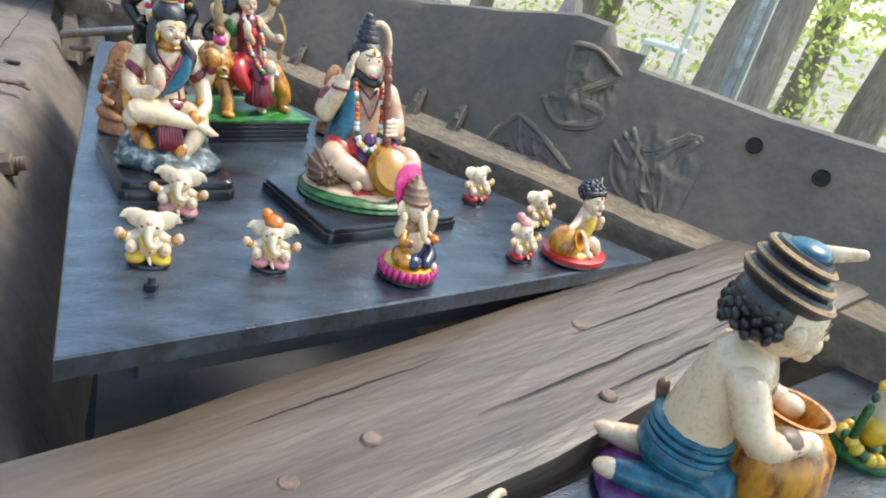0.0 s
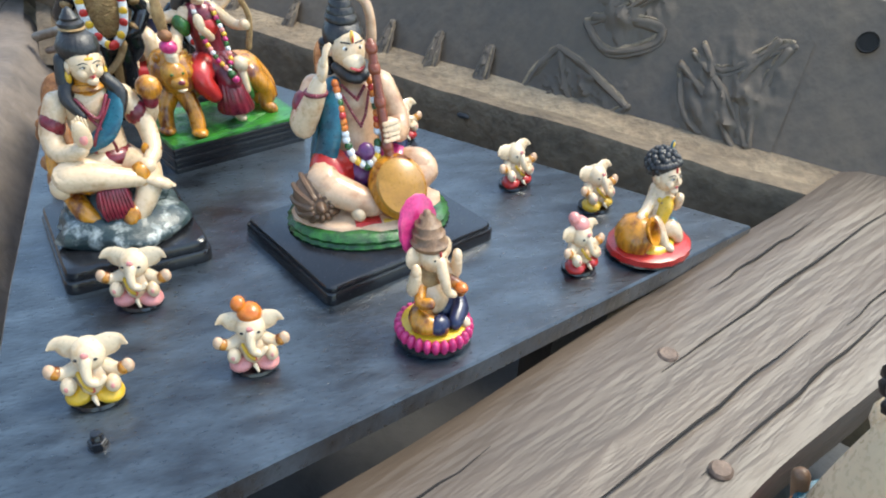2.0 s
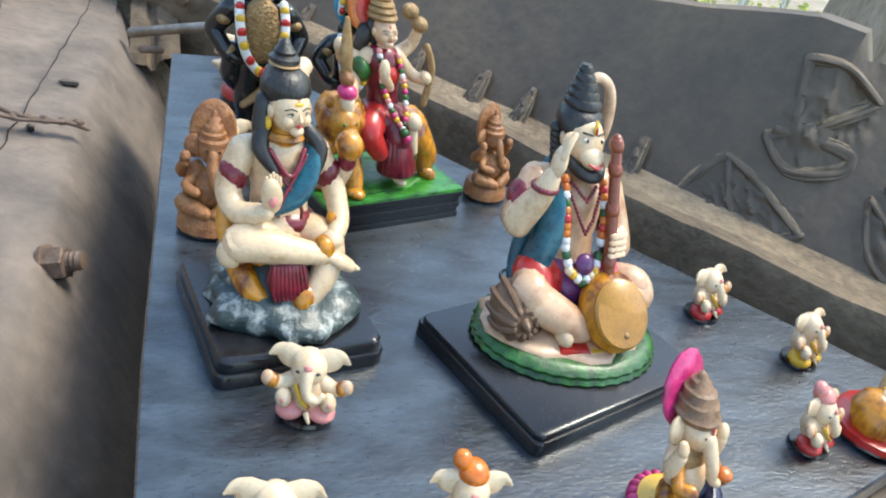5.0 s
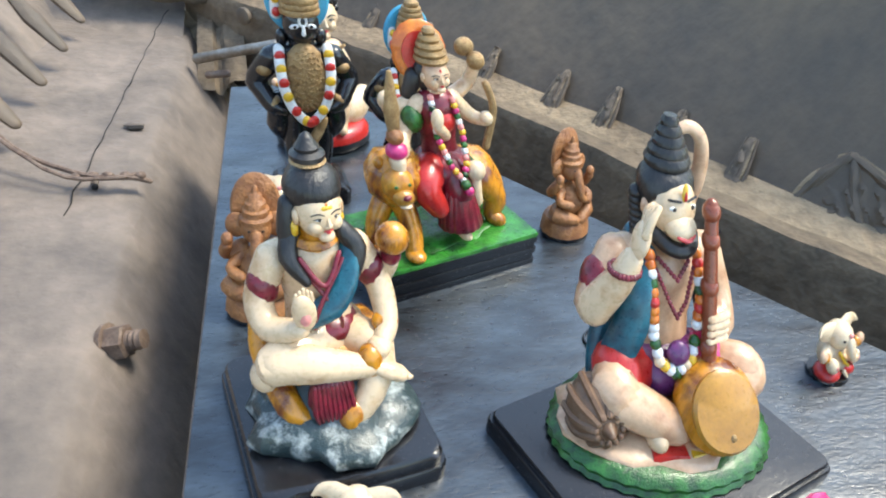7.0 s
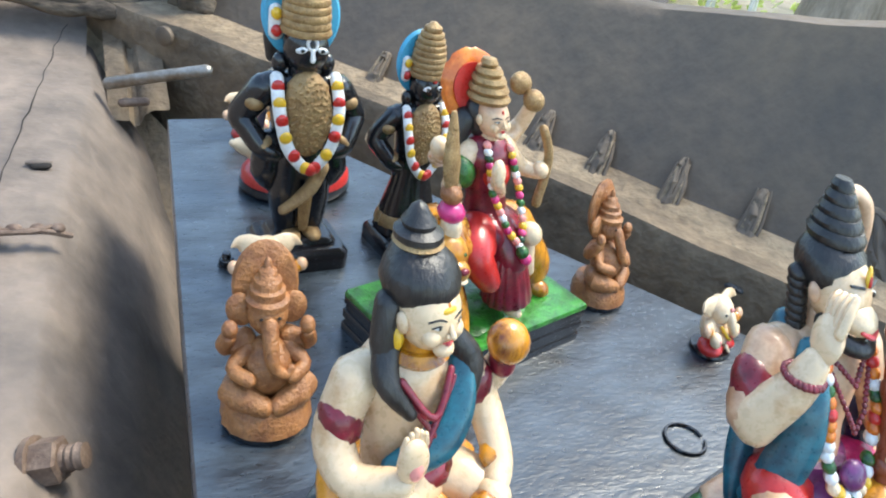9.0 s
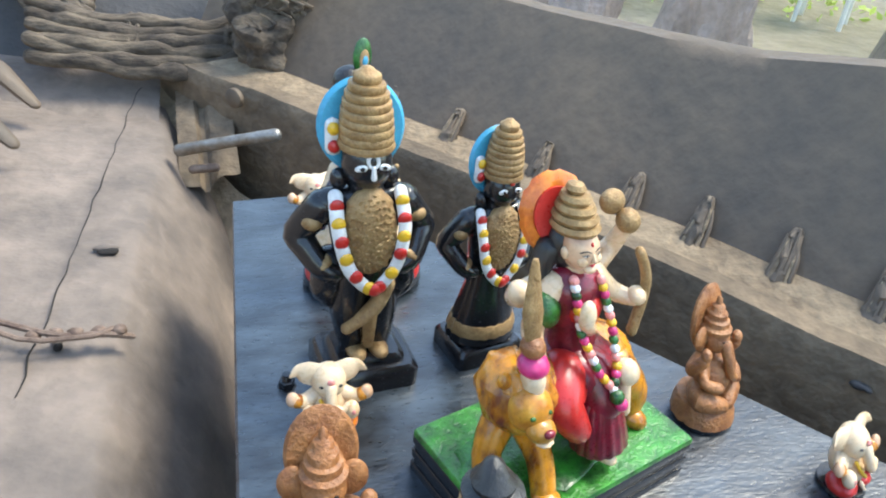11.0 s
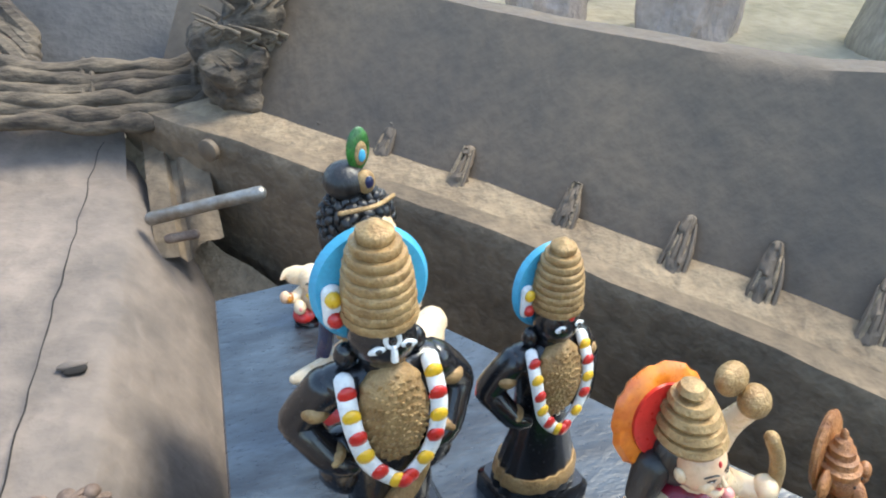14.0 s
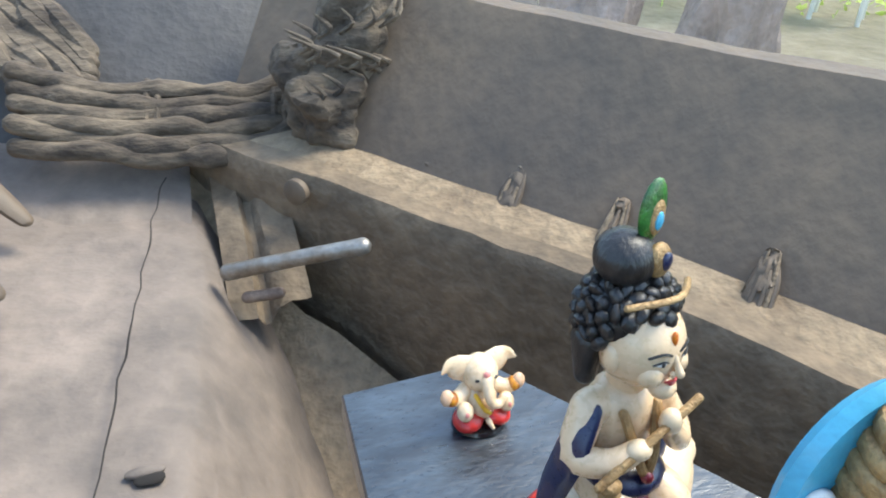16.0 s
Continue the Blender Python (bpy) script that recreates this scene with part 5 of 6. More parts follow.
def lion_rider():
    """A crowned many-armed goddess in red seated on an amber lion over a green block."""
    f = Figure()
    for k in range(5):
        f.plate(roundrect(16.6 - 0.25 * (k % 2), 10.0 - 0.25 * (k % 2), 0.3), 0.6 * k, 0.6 * k + 0.58, BLACK, 0.06)
    f.plate(roundrect(16.6, 10.0, 0.3), 3.0, 3.4, GRASSM, 0.15)
    f.ball((-1.0, 0, 3.3), (6.5, 3.8, 0.45), GRASSM, rough=0.4, freq=0.8, seg=24)
    # lion: head at -x
    f.limb([(-3.2, -0.6, 8.8), (0.5, 0.2, 8.6), (4.6, 0.8, 8.0)], [2.4, 2.1, 2.3], AMBER, 4)
    f.ball((-4.4, -1.3, 10.0), (2.5, 2.4, 2.6), AMBER, rough=0.12, freq=1.2, seg=22)
    for k in range(22):
        a = 2 * math.pi * k / 22
        f.limb([(-4.6 + 0.4 * math.cos(a), -2.9, 10.2 + 1.4 * math.sin(a)), (-4.3 + 1.8 * math.cos(a), -2.2, 10.1 + 2.2 * math.sin(a)), (-3.6 + 2.2 * math.cos(a), -0.6, 9.7 + 2.6 * math.sin(a))], [0.22, 0.42, 0.25], TAWNY if k % 2 else AMBER, 3, seg=8)
    f.ball((-4.9, -3.0, 10.3), (1.45, 1.3, 1.5), TAWNY)
    f.ball((-5.0, -4.1, 9.6), (0.95, 0.8, 0.75), OCHRE)
    f.ball((-5.0, -4.85, 9.9), (0.4, 0.25, 0.25), MAROON, seg=8)
    f.ball((-5.0, -4.4, 9.0), (0.6, 0.5, 0.25), CREAM, seg=8)
    for e in (-1, 1):
        f.ball((-4.95 + e * 0.6, -4.1, 10.6), (0.2, 0.15, 0.15), GREEN, seg=8)
        f.ball((-4.6 + e * 1.4, -2.2, 12.0), (0.5, 0.35, 0.55), AMBER, seg=9)
    f.limb([(-4.2, -1.6, 8.2), (-4.0, -2.8, 5.8), (-4.4, -3.6, 3.9)], [1.25, 0.9, 0.8], AMBER, 4)
    f.ball((-4.5, -4.0, 3.8), (0.9, 1.1, 0.55), AMBER)
    f.limb([(-4.6, -0.4, 8.2), (-6.4, -0.8, 6.0), (-7.0, -1.2, 3.9)], [1.2, 0.9, 0.8], AMBER, 4)
    f.ball((-7.2, -1.5, 3.8), (0.9, 1.1, 0.55), AMBER)
    f.limb([(4.6, -0.4, 7.6), (5.9, -1.2, 5.8), (5.2, -1.4, 4.2), (5.6, -2.0, 3.8)], [1.9, 1.1, 0.75, 0.75], AMBER, 4)
    f.limb([(4.8, 1.6, 7.6), (6.2, 1.6, 5.8), (5.6, 1.2, 3.9)], [1.7, 1.0, 0.75], AMBER, 4)
    f.limb([(6.4, 1.0, 8.6), (7.4, 0.6, 6.5), (7.2, 0, 4.6)], [0.5, 0.45, 0.5], AMBER, 4)
    # skirt and legs
    f.ball((0.8, -0.6, 9.8), (3.0, 2.8, 1.7), MAROON, rough=0.06)
    f.limb([(1.0, -1.8, 9.8), (1.0, -2.8, 8.4)], [1.7, 1.5], MAROON, 4)
    f.turn([(0.9, 9.4), (1.45, 8.2), (1.75, 6.8), (2.05, 5.2), (1.9, 4.9)], (0.9, -2.9, 0), MAROON, 64, 1, 0.8, 0.07, 16)
    f.limb([(-0.9, -1.5, 10.0), (-2.2, -2.8, 9.2), (-1.4, -3.2, 7.4)], [1.6, 1.4, 1.0], RED, 4)
    f.ball((0.9, -3.5, 4.3), (0.6, 1.0, 0.5), CREAM)
    f.limb([(2.6, -3.0, 9.4), (2.6, -3.3, 7.2)], [0.65, 0.5], PALE)
    f.ball((2.6, -3.4, 10.2), (0.9, 0.8, 0.9), PALE)
    f.limb([(2.6, -1.4, 9.6), (3.2, -1.8, 6.0)], [1.2, 0.8], GREEN)
    # trunk
    f.limb([(0.8, -0.4, 10.4), (0.8, -0.4, 12.4), (0.8, -0.4, 15.0)], [1.6, 1.4, 1.85], MAROON, 4, (1.15, 0.85))
    f.limb([(-0.8, -0.4, 15.6), (2.4, -0.4, 15.6)], 0.8, CREAM)
    f.ball((0.8, -1.3, 14.2), (1.3, 0.9, 1.2), RED)
    # arms
    f.limb([(-1.0, -0.4, 15.4), (-2.6, -0.6, 13.4), (-3.6, -2.2, 12.6), (-4.4, -2.8, 12.6)], [0.8, 0.7, 0.55, 0.45], CREAM, 4)
    f.ball((-1.7, -0.6, 14.4), (1.0, 1.0, 1.2), GREEN)
    f.limb([(-1.2, 0.4, 15.4), (-3.2, 0.2, 15.2), (-4.2, -1.4, 16.4)], [0.7, 0.6, 0.45], CREAM, 4)
    f.limb([(-4.6, -3.0, 10.8), (-4.6, -3.0, 12.2)], [0.45, 0.75], PALE)
    f.ball((-4.6, -3.0, 13.2), (0.95, 0.9, 0.75), PINK)
    f.ball((-4.6, -3.0, 14.4), (0.75, 0.7, 0.7), TERRA)
    f.limb([(-4.6, -3.0, 14.6), (-4.6, -3.0, 16.6), (-4.4, -3.0, 19.6)], [0.4, 0.6, 0.2], GOLD, 3, (1.2, 0.5))
    f.ball((-4.3, -1.6, 16.8), (0.75, 0.65, 0.8), CREAM)
    f.limb([(0.6, -1.9, 13.2), (-0.4, -2.8, 14.4)], [0.55, 0.5], CREAM)
    f.ball((-0.6, -3.1, 15.2), (0.6, 0.35, 0.95), PALE)
    f.limb([(2.6, -0.4, 15.4), (4.2, -0.4, 13.8), (5.0, -1.4, 13.6)], [0.8, 0.65, 0.5], CREAM, 4)
    f.limb([(2.6, 0.2, 15.4), (4.6, 0.4, 16.4), (4.9, -0.4, 18.0)], [0.75, 0.6, 0.5], CREAM, 4)
    f.ball((5.0, -0.6, 18.6), (0.85, 0.7, 0.8), GOLD)
    f.ball((4.4, 0.2, 19.6), (0.95, 0.6, 0.8), GOLD)
    f.limb([(5.4, -1.4, 16.8), (5.9, -1.6, 14.6), (5.0, -1.5, 11.2)], 0.35, GOLD, 4)
    f.ball((5.2, -1.5, 13.8), (0.7, 0.6, 0.65), CREAM)
    # garland
    f.chain([(-0.2, -1.5, 16.4), (-0.4, -2.4, 13.4), (0.2, -3.4, 11.0), (1.0, -3.9, 9.8), (1.7, -3.4, 11.0), (2.1, -2.4, 13.4), (1.8, -1.5, 16.4)], 0.32, [ROSE, WHITE, GREEN, PINK, YELLOW], 0.48)
    f.ball((1.0, -4.2, 9.5), (0.5, 0.45, 0.5), GREEN)
    f.ball((1.2, -4.4, 9.0), (0.45, 0.4, 0.45), PINK)
    # head
    f.limb([(0.8, -0.4, 15.6), (0.8, -0.6, 17)], 0.75, CREAM)
    f.ball((0.8, -0.8, 18.0), (1.2, 1.2, 1.45), SKIN, seg=16)
    f.face((0.8, -0.8, 17.9), 1.2, CREAM, tilak=RED)
    f.ball((0.7, 0.0, 17.8), (1.45, 1.1, 1.6), HAIR)
    f.limb([(-0.6, 0.3, 17.6), (-1.3, 0.4, 16.2)], [0.8, 0.6], HAIR)
    for k, r in enumerate((1.5, 1.38, 1.2, 0.95, 0.6)):
        f.turn([(0.1, 0.0), (r - 0.14, 0.02), (r, 0.28), (r - 0.14, 0.56), (0.1, 0.62)], (0.8, -0.4, 18.95 + 0.55 * k), GOLD, 24)
    f.turn([(0.1, -0.2), (2.1, -0.25), (2.3, 0), (2.1, 0.2), (0.1, 0.2)], (0.3, 0.7, 19.4), ORANGE, 40, 1, 1.1, 0.05, 24, tilt=pose(0, 0, 0, 84, 0, -12))
    f.turn([(0.1, -0.2), (1.6, -0.2), (1.6, 0.1), (0.1, 0.1)], (0.3, 0.45, 19.4), RED, 30, 1, 1.1, tilt=pose(0, 0, 0, 84, 0, -12))
    return f


lion_rider().place("lion_rider_statuette", 0.196, 0.546, 0.0, 20, 0.212, "red-robed goddess statuette riding an amber lion on a green block", "statuette", lean=(-0.03, 0.01), plinth=0.033)


def curls(f, c, r, m, n=26):
    for k in range(n):
        a, b = k * 2.399, 1 - 1.25 * (k + 0.5) / n
        s = math.sqrt(max(0.0, 1 - b * b))
        v = Vector((math.cos(a) * s, math.sin(a) * s, b))
        if v.y < -0.35 and v.z < 0.35:
            continue
        f.ball(Vector(c) + Vector((v.x * r[0], v.y * r[1], v.z * r[2])), (r[0] * 0.2, r[1] * 0.2, r[2] * 0.13), m, (30 * (k % 5), 25 * (k % 7), 0), seg=8, rough=0.25, freq=2.0)


def flute_player():
    """A cream child with black curls and a peacock feather playing a gold flute on a shell."""
    f = Figure()
    f.turn([(5.0, 0), (5.4, 0.5), (5.3, 1.2)], (0, 0, 0), BLACK, 36, 1.05, 0.85)
    f.turn([(5.25, 1.1), (5.2, 1.9), (4.6, 2.6), (3.4, 2.9)], (0, 0, 0), RED, 36, 1.05, 0.85)
    f.limb([(5.4, 1.0, 5.0), (3.0, 0.5, 3.8), (-1.0, 0.0, 4.2), (-4.0, -0.6, 4.7), (-6.6, -1.0, 5.6)], [1.2, 2.6, 2.4, 1.4, 0.35], PALE, 4)
    for k in range(4):
        f.limb([(2.0 - 1.5 * k, -2.2 + 0.3 * k, 4.0), (2.2 - 1.5 * k, 0.0, 6.2 - 0.2 * k)], 0.25, PALE)
    for e in (-1, 1):
        f.limb([(e * 0.9, 0, 6.4), (e * 1.6, -2.4, 6.0), (e * 1.3, -3.2, 3.6), (e * 1.2, -3.9, 2.9)], [1.5, 1.25, 0.85, 0.6], CREAM, 4)
    f.ball((0, -0.6, 6.4), (2.3, 1.9, 1.0), MAROON, rough=0.1)
    f.ball((0, -0.8, 7.4), (2.2, 1.7, 0.8), NAVY)
    f.limb([(0, 0.2, 6.8), (0, 0.1, 8.8), (0, 0.0, 11.0)], [1.9, 1.75, 1.75], CREAM, 4, (1.1, 0.9))
    f.limb([(-1.8, 0, 11.4), (1.8, 0, 11.4)], 0.9, CREAM)
    f.limb([(-2.0, 0, 11.3), (-3.1, -0.6, 9.4), (-2.2, -2.0, 9.8), (-1.0, -2.3, 10.3)], [0.9, 0.8, 0.65, 0.5], CREAM, 4)
    f.limb([(2.0, 0, 11.3), (3.0, -0.7, 9.2), (2.0, -1.9, 9.6), (1.0, -2.2, 11.0)], [0.9, 0.8, 0.65, 0.5], CREAM, 4)
    f.ball((-1.0, -2.5, 10.5), (0.7, 0.5, 0.5), PALE)
    f.ball((0.9, -2.4, 11.4), (0.6, 0.5, 0.7), PALE)
    f.limb([(-3.4, -2.7, 9.4), (2.4, -2.5, 12.3)], 0.22, GOLD, seg=8)
    for k in range(3):
        f.ball((-2.7, -2.7, 9.2 - 0.6 * k), (0.55, 0.4, 0.4), GOLD, rough=0.2)
    f.limb([(-2.2, -0.4, 11.6), (-3.4, -0.6, 9.6), (-3.6, 0.2, 7.0), (-4.2, 0.2, 5.4)], [0.5, 0.75, 0.7, 0.5], NAVY, 4, (1.2, 0.5))
    f.limb([(2.4, 0.2, 11.4), (3.2, 0.4, 8.8), (3.0, 0.2, 6.4)], [0.5, 0.7, 0.6], NAVY, 4, (1.2, 0.5))
    f.limb([(-1.0, -1.3, 11.6), (-0.5, -2.0, 9.4), (0, -2.1, 8.3), (0.5, -2.0, 9.4), (1.0, -1.3, 11.6)], 0.26, GOLD, 4, seg=8)
    f.ball((0, -2.25, 8.2), 0.35, MAROON, seg=8)
    f.limb([(0, 0, 11.5), (0, -0.2, 13)], 0.95, CREAM)
    since = f.mark()
    f.ball((0, -0.5, 14.9), (2.0, 1.9, 2.05), CREAM, seg=24)
    f.face((0, -0.55, 14.7), 1.9, CREAM, tilak=ORANGE)
    f.ball((0, 0.3, 15.8), (2.25, 2.0, 1.9), HAIR, seg=22, rough=0.06, freq=1.5)
    curls(f, (0, 0.1, 15.6), (2.2, 2.0, 2.0), HAIR, 120)
    for e in (-1, 1):
        f.limb([(e * 1.8, 0.6, 14.8), (e * 1.9, 0.6, 13.2)], [0.75, 0.5], HAIR)
    f.limb([(-1.9, -1.2, 17.3), (0, -2.1, 17.6), (1.9, -1.2, 17.3)], 0.14, GOLD, 4, seg=8)
    f.ball((-0.4, 0.2, 18.4), (1.4, 1.3, 1.15), HAIR, rough=0.1, seg=18)
    f.ball((0.3, -0.8, 18.5), (0.65, 0.4, 0.75), GOLD)
    f.ball((0.35, -1.15, 18.6), (0.32, 0.15, 0.4), NAVY, seg=9)
    f.ball((0.4, -0.2, 20.3), (0.8, 0.25, 1.35), GREEN, (0, 8, 0))
    f.ball((0.45, -0.42, 20.1), (0.45, 0.12, 0.75), GOLD, (0, 8, 0), 9)
    f.ball((0.45, -0.52, 20.0), (0.25, 0.1, 0.4), SKYBLUE, (0, 8, 0), 9)
    f.twist(since, (0, 0, 13), 10)
    for v in list(f.bm.verts)[since:]:
        v.co = Vector((0, -0.3, 13.0)) + (v.co - Vector((0, -0.3, 13.0))) * 1.1
    return f


flute_player().place("flute_player_statuette", 0.110, 0.784, 0.0, 12, 0.213, "cream child statuette with black curls playing a gold flute", "statuette", lean=(-0.014, 0.012), plinth=0.02)


def pot_child():
    """A kneeling child with a turban and a big orange pot."""
    f = Figure()
    f.turn([(4.6, 0), (5.0, 0.5), (4.6, 1.1), (3.8, 1.4)], (-0.6, 0, 0), PURPLE, 32, 1.15, 0.95)
    for e in (-1, 1):
        f.limb([(e * 1.0, 0.6, 3.4), (e * 2.0, -1.8, 2.6), (e * 1.8, 2.0, 1.9), (e * 1.8, 3.8, 1.9)], [1.7, 1.4, 1.0, 0.7], CREAM if e > 0 else TEAL, 4)
        f.ball((e * 1.8, 4.2, 1.9), (0.65, 1.1, 0.6), CREAM)
    f.ball((0, 0.4, 3.6), (2.9, 2.7, 1.9), TEAL, rough=0.05, seg=22)
    for k in range(5):
        f.turn([(2.75 - 0.06 * k, 0), (2.85 - 0.06 * k, 0.2), (2.7 - 0.06 * k, 0.4)], (0, 0.4, 3.2 + 0.5 * k), TEAL, 28, 1.03, 0.95)
    f.limb([(0, 0.5, 4.6), (0, 0.1, 7.0), (0, -0.5, 9.6)], [2.3, 2.2, 2.1], CREAM, 4, (1.1, 0.9))
    f.limb([(-2.0, -0.4, 9.6), (2.0, -0.4, 9.6)], 1.1, CREAM)
    for e in (-1, 1):
        f.limb([(e * 2.4, -0.5, 9.5), (e * 3.4, -1.8, 7.4), (e * 2.2, -4.0, 7.4)], [1.1, 0.95, 0.7], CREAM, 4)
        f.limb([(e * 2.75, -3.0, 7.4), (e * 2.5, -3.4, 7.4)], 0.85, MACE)
        f.ball((e * 1.8, -4.6, 7.3), (0.8, 0.9, 0.7), PALE)
    f.turn([(1.6, 1.5), (2.9, 2.6), (3.3, 4.4), (2.9, 6.2), (2.0, 7.2), (1.8, 7.6), (2.1, 8.0), (1.8, 8.0), (1.5, 7.4), (1.4, 6.4)], (0.4, -4.4, 0), AMBER, 30)
    f.ball((2.4, -4.0, 4.2), (1.2, 1.3, 1.2), PALE, rough=0.1)
    f.limb([(1.8, 2.0, 4.6), (1.7, 2.4, 6.2)], [0.35, 0.4], MACE)
    f.ball((1.2, 2.2, 4.6), (0.7, 0.4, 0.9), ORANGE)
    f.limb([(0, -0.5, 9.6), (0, -1.0, 11.4)], 1.1, CREAM)
    f.ball((0, -1.4, 13.2), (2.1, 2.1, 2.2), CREAM, seg=20)
    f.face((0, -1.45, 13.0), 2.05, CREAM)
    f.ball((0, -0.2, 13.6), (2.3, 1.9, 2.1), HAIR, rough=0.05, seg=20)
    curls(f, (0, -0.1, 12.8), (2.2, 1.8, 2.0), HAIR, 100)
    for k in range(3):
        f.turn([(2.3 - 0.35 * k, 0), (2.6 - 0.35 * k, 0.45), (2.2 - 0.35 * k, 0.95)], (0, -0.7, 14.4 + 0.8 * k), HAIR, 26, tilt=pose(0, 0, 0, 14))
        f.turn([(2.5 - 0.35 * k, 0.3), (2.66 - 0.35 * k, 0.45), (2.5 - 0.35 * k, 0.6)], (0, -0.75, 14.55 + 0.8 * k), GOLD, 26, tilt=pose(0, 0, 0, 14))
    f.ball((0, -1.0, 16.9), (1.3, 1.2, 0.6), TEAL)
    f.limb([(0.3, -1.9, 16.9), (0.3, -3.6, 17.4)], [0.5, 0.3], CREAM)
    return f


pot_child().place("pot_child_statuette", 0.492, -0.118, -0.067, 58, 0.262, "cream kneeling child statuette with turban hugging an orange pot", "statuette")


def flower_arch():
    f = Figure()
    f.turn([(3.4, 0), (3.5, 0.4), (3.2, 1.2)], (0, 0, 0), GREEN, 28)
    for k in range(22):
        a = 2 * math.pi * k / 22
        f.ball((2.9 * math.cos(a), 2.5 * math.sin(a), 1.6 + 0.5 * math.sin(3 * a)), 0.75, YELLOW if k % 3 else GREEN, seg=8, rough=0.2)
    f.ball((0, 0, 3.6), (2.3, 1.8, 2.2), YELLOW, rough=0.15)
    f.limb([(0, 0, 4), (0, 0, 8.4)], [1.8, 1.4], PALE, 0)
    f.limb([(-1.4, -0.6, 7.4), (-0.4, -1.8, 6.0), (1.2, -1.4, 7.0)], 0.5, PALE, 3)
    f.limb([(-1.3, -1.0, 8.0), (0, -1.6, 7.4), (1.3, -1.0, 8.0)], 0.4, GREEN, 3)
    f.ball((0, -0.2, 10.0), (1.3, 1.25, 1.5), PALE)
    f.face((0, -0.2, 9.9), 1.25, PALE, tilak=RED)
    f.ball((0, 0.3, 10.6), (1.5, 1.2, 1.3), HAIR)
    for k in range(15):
        a = math.pi * k / 14
        f.ball((2.9 * math.cos(a), 0.9, 6.0 + 6.4 * math.sin(a)), (0.5, 0.4, 0.6), GREEN if k % 4 else YELLOW, seg=8, rough=0.2)
    for s in (-1, 1):
        f.limb([(s * 2.9, 0.9, 1.0), (s * 2.9, 0.9, 6.2)], 0.45, GREEN)
    return f


flower_arch().place("arch_figurine", 0.78, -0.09, -0.067, 20, 0.135, "pale figurine under a green floral arch with yellow flowers", "figurine")
f = little(YELLOW)
f.place("elephant_figurine", 0.275, -0.155, -0.067, 30, 0.055, TINY % "yellow seat", "figurine", "tiny elephant-headed figurines")

# ---- outdoors ----
GROUNDM = mat("dry_earth", (0.4, 0.33, 0.25), 0.95, 0.3, 1.5, 0.4, second=(0.26, 0.22, 0.16))
BARK = mat("tree_bark", (0.34, 0.28, 0.22), 0.9, 0.4, 8, 0.6, stretch=(1, 1, 0.25), second=(0.2, 0.16, 0.12))
STONE = mat("pinkish_stone", (0.42, 0.33, 0.29), 0.9, 0.3, 4, 0.6, second=(0.28, 0.22, 0.19))
PLASTIC = mat("white_plastic", (0.8, 0.8, 0.78), 0.45, 0.08, 10, 0.05)
POSTM = mat("grey_green_post_paint", (0.42, 0.42, 0.34), 0.6, 0.2, 8, 0.1)
LEAFS = []
for name, front, through_light in (("light", (0.2, 0.28, 0.05), (0.7, 0.8, 0.3)), ("mid", (0.12, 0.2, 0.04), (0.6, 0.72, 0.2))):
    m = mat("leaf_" + name, front, 0.5, 0.3, 6, 0.0)
    n = m.node_tree.nodes
    glow = n.new("ShaderNodeBsdfTranslucent")
    glow.inputs[0].default_value = (*through_light, 1)
    both = n.new("ShaderNodeMixShader")
    both.inputs[0].default_value = 0.6
    m.node_tree.links.new(n["Principled BSDF"].outputs[0], both.inputs[1])
    m.node_tree.links.new(glow.outputs[0], both.inputs[2])
    m.node_tree.links.new(both.outputs[0], n["Material Output"].inputs[0])
    LEAFS.append(m)
bm = bmesh.new()
bmesh.ops.create_grid(bm, x_segments=40, y_segments=40, size=60)
for v in bm.verts:
    v.co.z = -1.0 + 0.05 * noise.noise(v.co * 0.3)
tagged(finish("ground", bm, GROUNDM), "pale dry earth around the boat", "ground", kind="structure")


def tree(x, y, r, lean, height, seed, label, leafy=2200, crown_low=0.6):
    rnd = random.Random(seed)
    t = empty("tree", pose(x, y, -1.0))
    bm = bmesh.new()
    pts = [(lean[0] * k / 8 + 0.05 * math.sin(k * 1.3 + seed), lean[1] * k / 8, height * k / 8) for k in range(9)]
    sweep(bm, pts, [r * (1.25 - 0.1 * k) for k in range(9)], 14, smooth=3)
    for k in range(7):
        a = rnd.uniform(0, 6.28)
        b = Vector(pts[3 + k % 5])
        e = b + Vector((math.cos(a) * 1.3, math.sin(a) * 1.3, rnd.uniform(0.5, 1.3)))
        sweep(bm, [b, b.lerp(e, 0.5) + Vector((0, 0, 0.15)), e], [r * 0.4, r * 0.25, r * 0.08], 8, smooth=3)
    part("trunk", bm, BARK, t)
    V, F = [], []
    for _ in range(leafy):
        c = Vector((rnd.gauss(0, 0.9) + lean[0] * 0.7, rnd.gauss(0, 0.9) + lean[1] * 0.7, height * crown_low + abs(rnd.gauss(0, 1.0)) * height * 0.28))
        a = Vector((rnd.gauss(0, 1), rnd.gauss(0, 1), rnd.gauss(0, 1))).normalized() * rnd.uniform(0.035, 0.065)
        b = a.cross(Vector((rnd.gauss(0, 1), rnd.gauss(0, 1), rnd.gauss(0, 1)))).normalized() * rnd.uniform(0.018, 0.03)
        i = len(V)
        V += [c - a, c + b, c + a, c - b]
        F.append((i, i + 1, i + 2, i + 3))
    me = bpy.data.meshes.new("crown")
    me.from_pydata(V, [], F)
    me.materials.append(LEAFS[seed % 2])
    crown = new("crown", me)
    crown.parent = t
    return tagged(t, label, "tree")


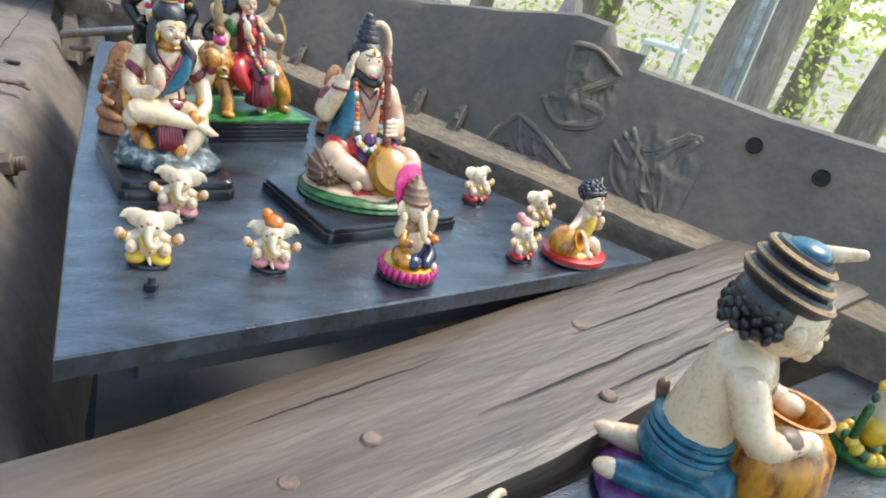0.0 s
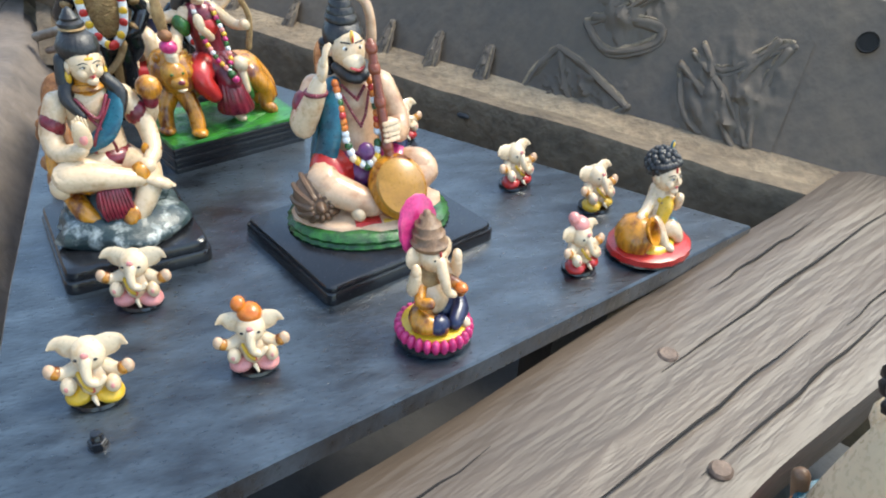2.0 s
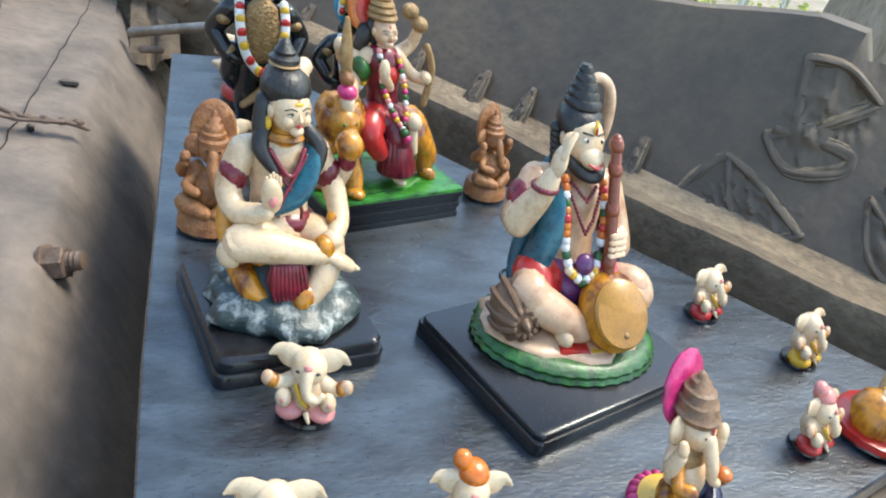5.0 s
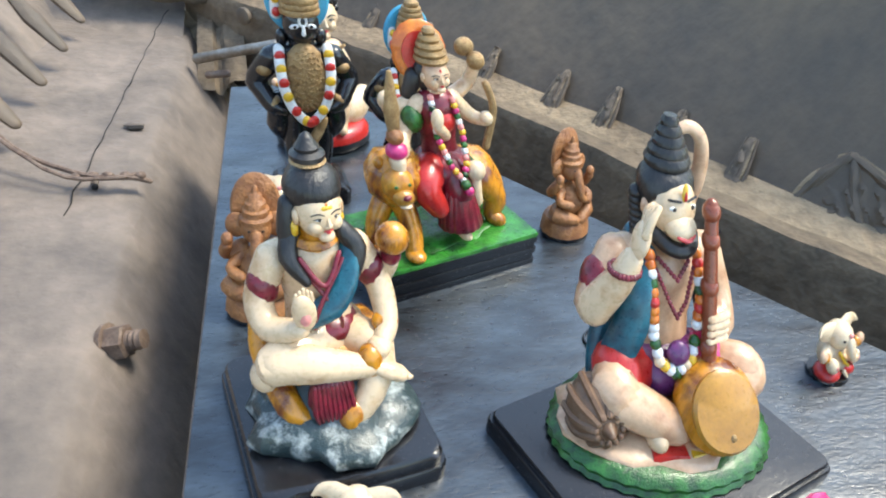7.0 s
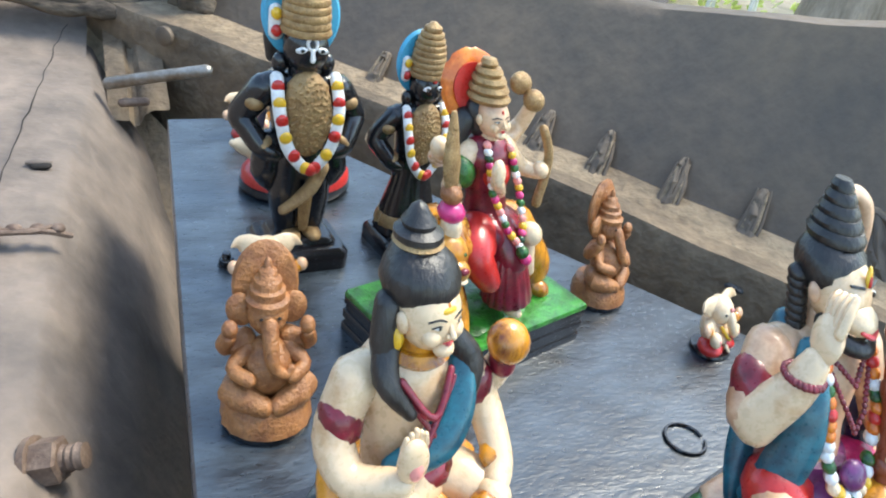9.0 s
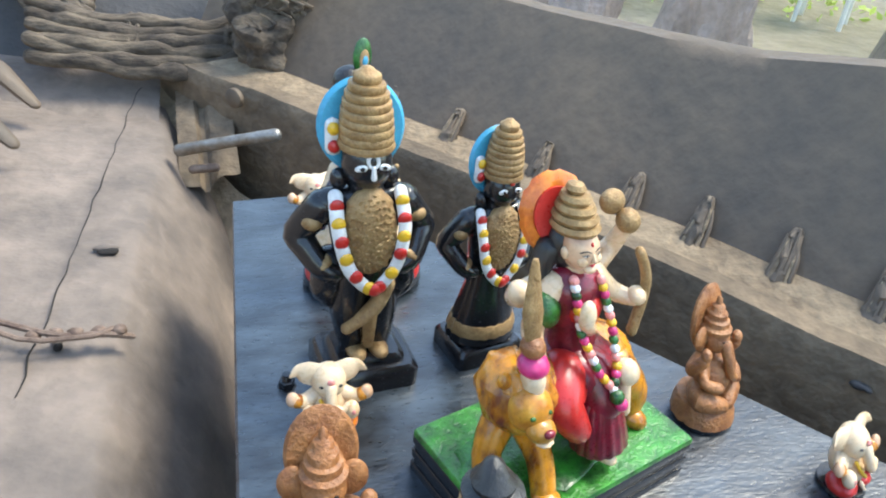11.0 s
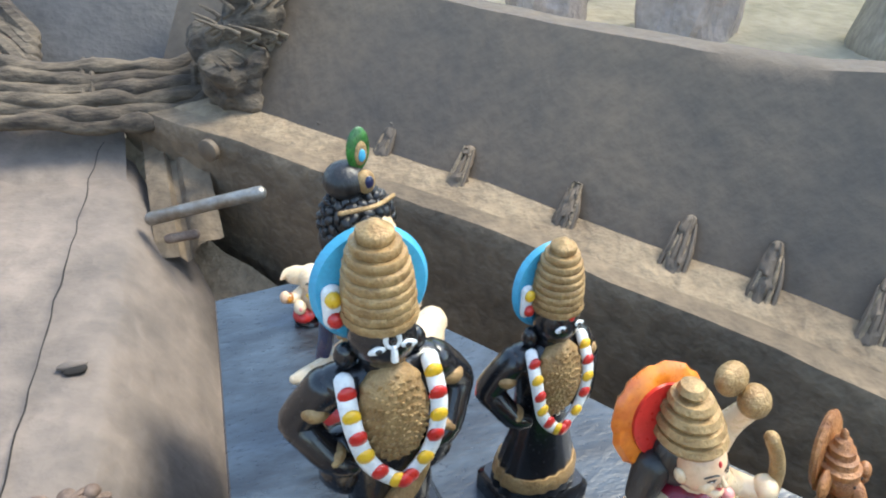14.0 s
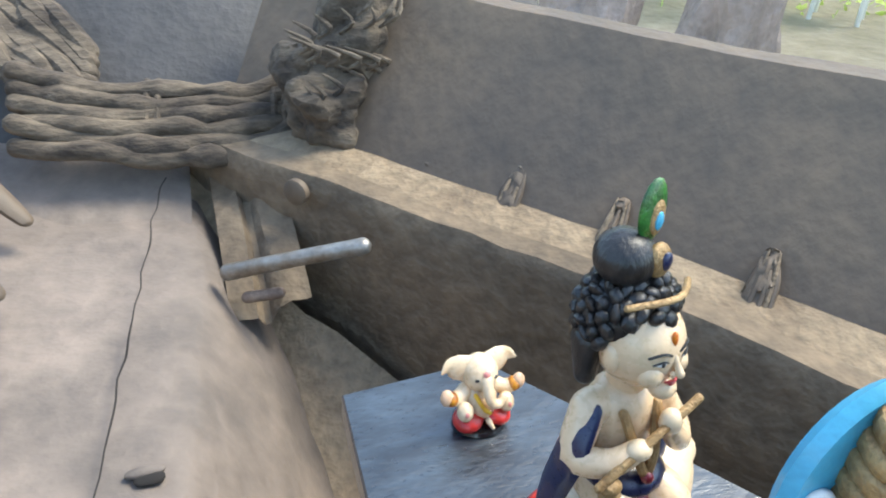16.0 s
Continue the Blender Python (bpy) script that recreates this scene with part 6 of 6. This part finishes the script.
tree(4.1, 3.85, 0.26, (1.0, 0.1, 0), 4.2, 1, "leaning grey-brown tree trunk with sparse leaves", 1000, 0.5)
tree(4.3, 6.3, 0.13, (0.5, 0.0, 0), 4.0, 2, "slim brown tree behind the rocks", 1700, 0.35)
tree(3.3, 6.4, 0.1, (0.2, 0.1, 0), 4.0, 3, "slim brown tree behind the rocks", 1700, 0.35)
tree(6.3, 4.2, 0.16, (0.4, 0.2, 0), 4.5, 4, "brown tree trunk with light green leaves", 2600, 0.3)
tree(5.6, 7.6, 0.13, (-0.3, 0.2, 0), 5.0, 5, "leafy tree in bright sunlight", 2200, 0.22)
tree(8.5, 7.0, 0.16, (0.2, 0.2, 0), 5.0, 6, "leafy tree in bright sunlight", 2200, 0.2)
tree(7.5, 2.0, 0.16, (0.3, 0.2, 0), 5.0, 7, "leafy tree in bright sunlight", 3000, 0.25)
tree(2.2, 8.2, 0.14, (0.2, 0.2, 0), 5.0, 8, "leafy tree in bright sunlight", 3000, 0.25)


def hedge(cx, cy, w, n, seed):
    rnd = random.Random(seed)
    V, F = [], []
    for _ in range(n):
        u = rnd.gauss(0, 0.45)
        c = Vector((cx + w[0] * u + rnd.gauss(0, 0.4), cy + w[1] * u + rnd.gauss(0, 0.4), -1.0 + 3.6 * rnd.random() ** 1.2))
        a = Vector((rnd.gauss(0, 1), rnd.gauss(0, 1), rnd.gauss(0, 1))).normalized() * rnd.uniform(0.035, 0.07)
        b = a.cross(Vector((rnd.gauss(0, 1), rnd.gauss(0, 1), rnd.gauss(0, 1)))).normalized() * rnd.uniform(0.018, 0.035)
        i = len(V)
        V += [c - a, c + b, c + a, c - b]
        F.append((i, i + 1, i + 2, i + 3))
    me = bpy.data.meshes.new("undergrowth")
    me.from_pydata(V, [], F)
    me.materials.append(LEAFS[seed % 2])
    tagged(new("undergrowth", me), "bright green sunlit undergrowth behind the boat", "undergrowth", kind="stuff")


hedge(5.0, 7.0, (3.5, -1.5), 2300, 0)
hedge(7.0, 5.2, (2.0, -3.0), 2000, 1)
hedge(3.0, 9.0, (3.5, -0.5), 1700, 2)
hedge(8.5, 2.5, (1.0, -3.5), 1500, 3)


def boulder(x, y, r, seed, label):
    bm = bmesh.new()
    bmesh.ops.create_icosphere(bm, subdivisions=4, radius=1.0)
    for v in bm.verts:
        d = 1 + 0.35 * noise.fractal(v.co * 1.3 + Vector((seed * 7, 0, 0)), 1, 2, 5)
        v.co = Vector((v.co.x * r[0], v.co.y * r[1], v.co.z * r[2])) * d
    ob = finish("boulder", bm, STONE, smooth=False)
    ob.matrix_world = pose(x, y, -1.0 + r[2] * 0.3)
    tagged(ob, label, "boulder")


boulder(3.05, 4.5, (0.3, 0.28, 0.7), 1, "pinkish pointed boulder on the ground outside")
boulder(2.3, 5.05, (0.28, 0.28, 0.62), 2, "pale grey boulder on the ground outside")

post = empty("window_post", pose(1.80, 1.36, -1.0, 0, 8, 40))
bm = bmesh.new()
slab(bm, [(-0.035, -0.03), (0.035, -0.03), (0.035, 0.03), (-0.035, 0.03)], 0, 3.2, bevel=0.004)
part("upright", bm, POSTM, post, smooth=False)
bm = bmesh.new()
slab(bm, [(-0.055, -0.012), (-0.037, -0.012), (-0.037, 0.012), (-0.055, 0.012)], 0, 3.2)
part("strip", bm, STEEL, post, smooth=False)
tagged(post, "grey-green painted upright post beside the boat", "post")

chair = empty("garden_chair", pose(5.35, 6.1, -1.0, 0, 0, 42))
for sx in (-1, 1):
    for sy in (-1, 1):
        bm = bmesh.new()
        sweep(bm, [(sx * 0.2, sy * 0.2, 0), (sx * 0.17, sy * 0.18, 0.62)], 0.022, 8)
        part("leg", bm, PLASTIC, chair)
bm = bmesh.new()
slab(bm, roundrect(0.46, 0.44, 0.05), 0.62, 0.66, bevel=0.01)
part("seat", bm, PLASTIC, chair)
bm = bmesh.new()
sweep(bm, [(-0.2, -0.2, 0.78), (0.2, -0.2, 0.78)], 0.022, 8)
part("crossbar", bm, PLASTIC, chair)
for sx in (-1, 1):
    bm = bmesh.new()
    sweep(bm, [(sx * 0.19, -0.2, 0.64), (sx * 0.19, -0.22, 1.5)], 0.022, 8)
    part("back_post", bm, PLASTIC, chair)
bm = bmesh.new()
slab(bm, roundrect(0.4, 0.03, 0.012), 0.95, 1.5, bevel=0.008)
b = part("backrest", bm, PLASTIC, chair)
b.location.y = -0.21
tagged(chair, "tall white plastic chair standing outside", "chair")
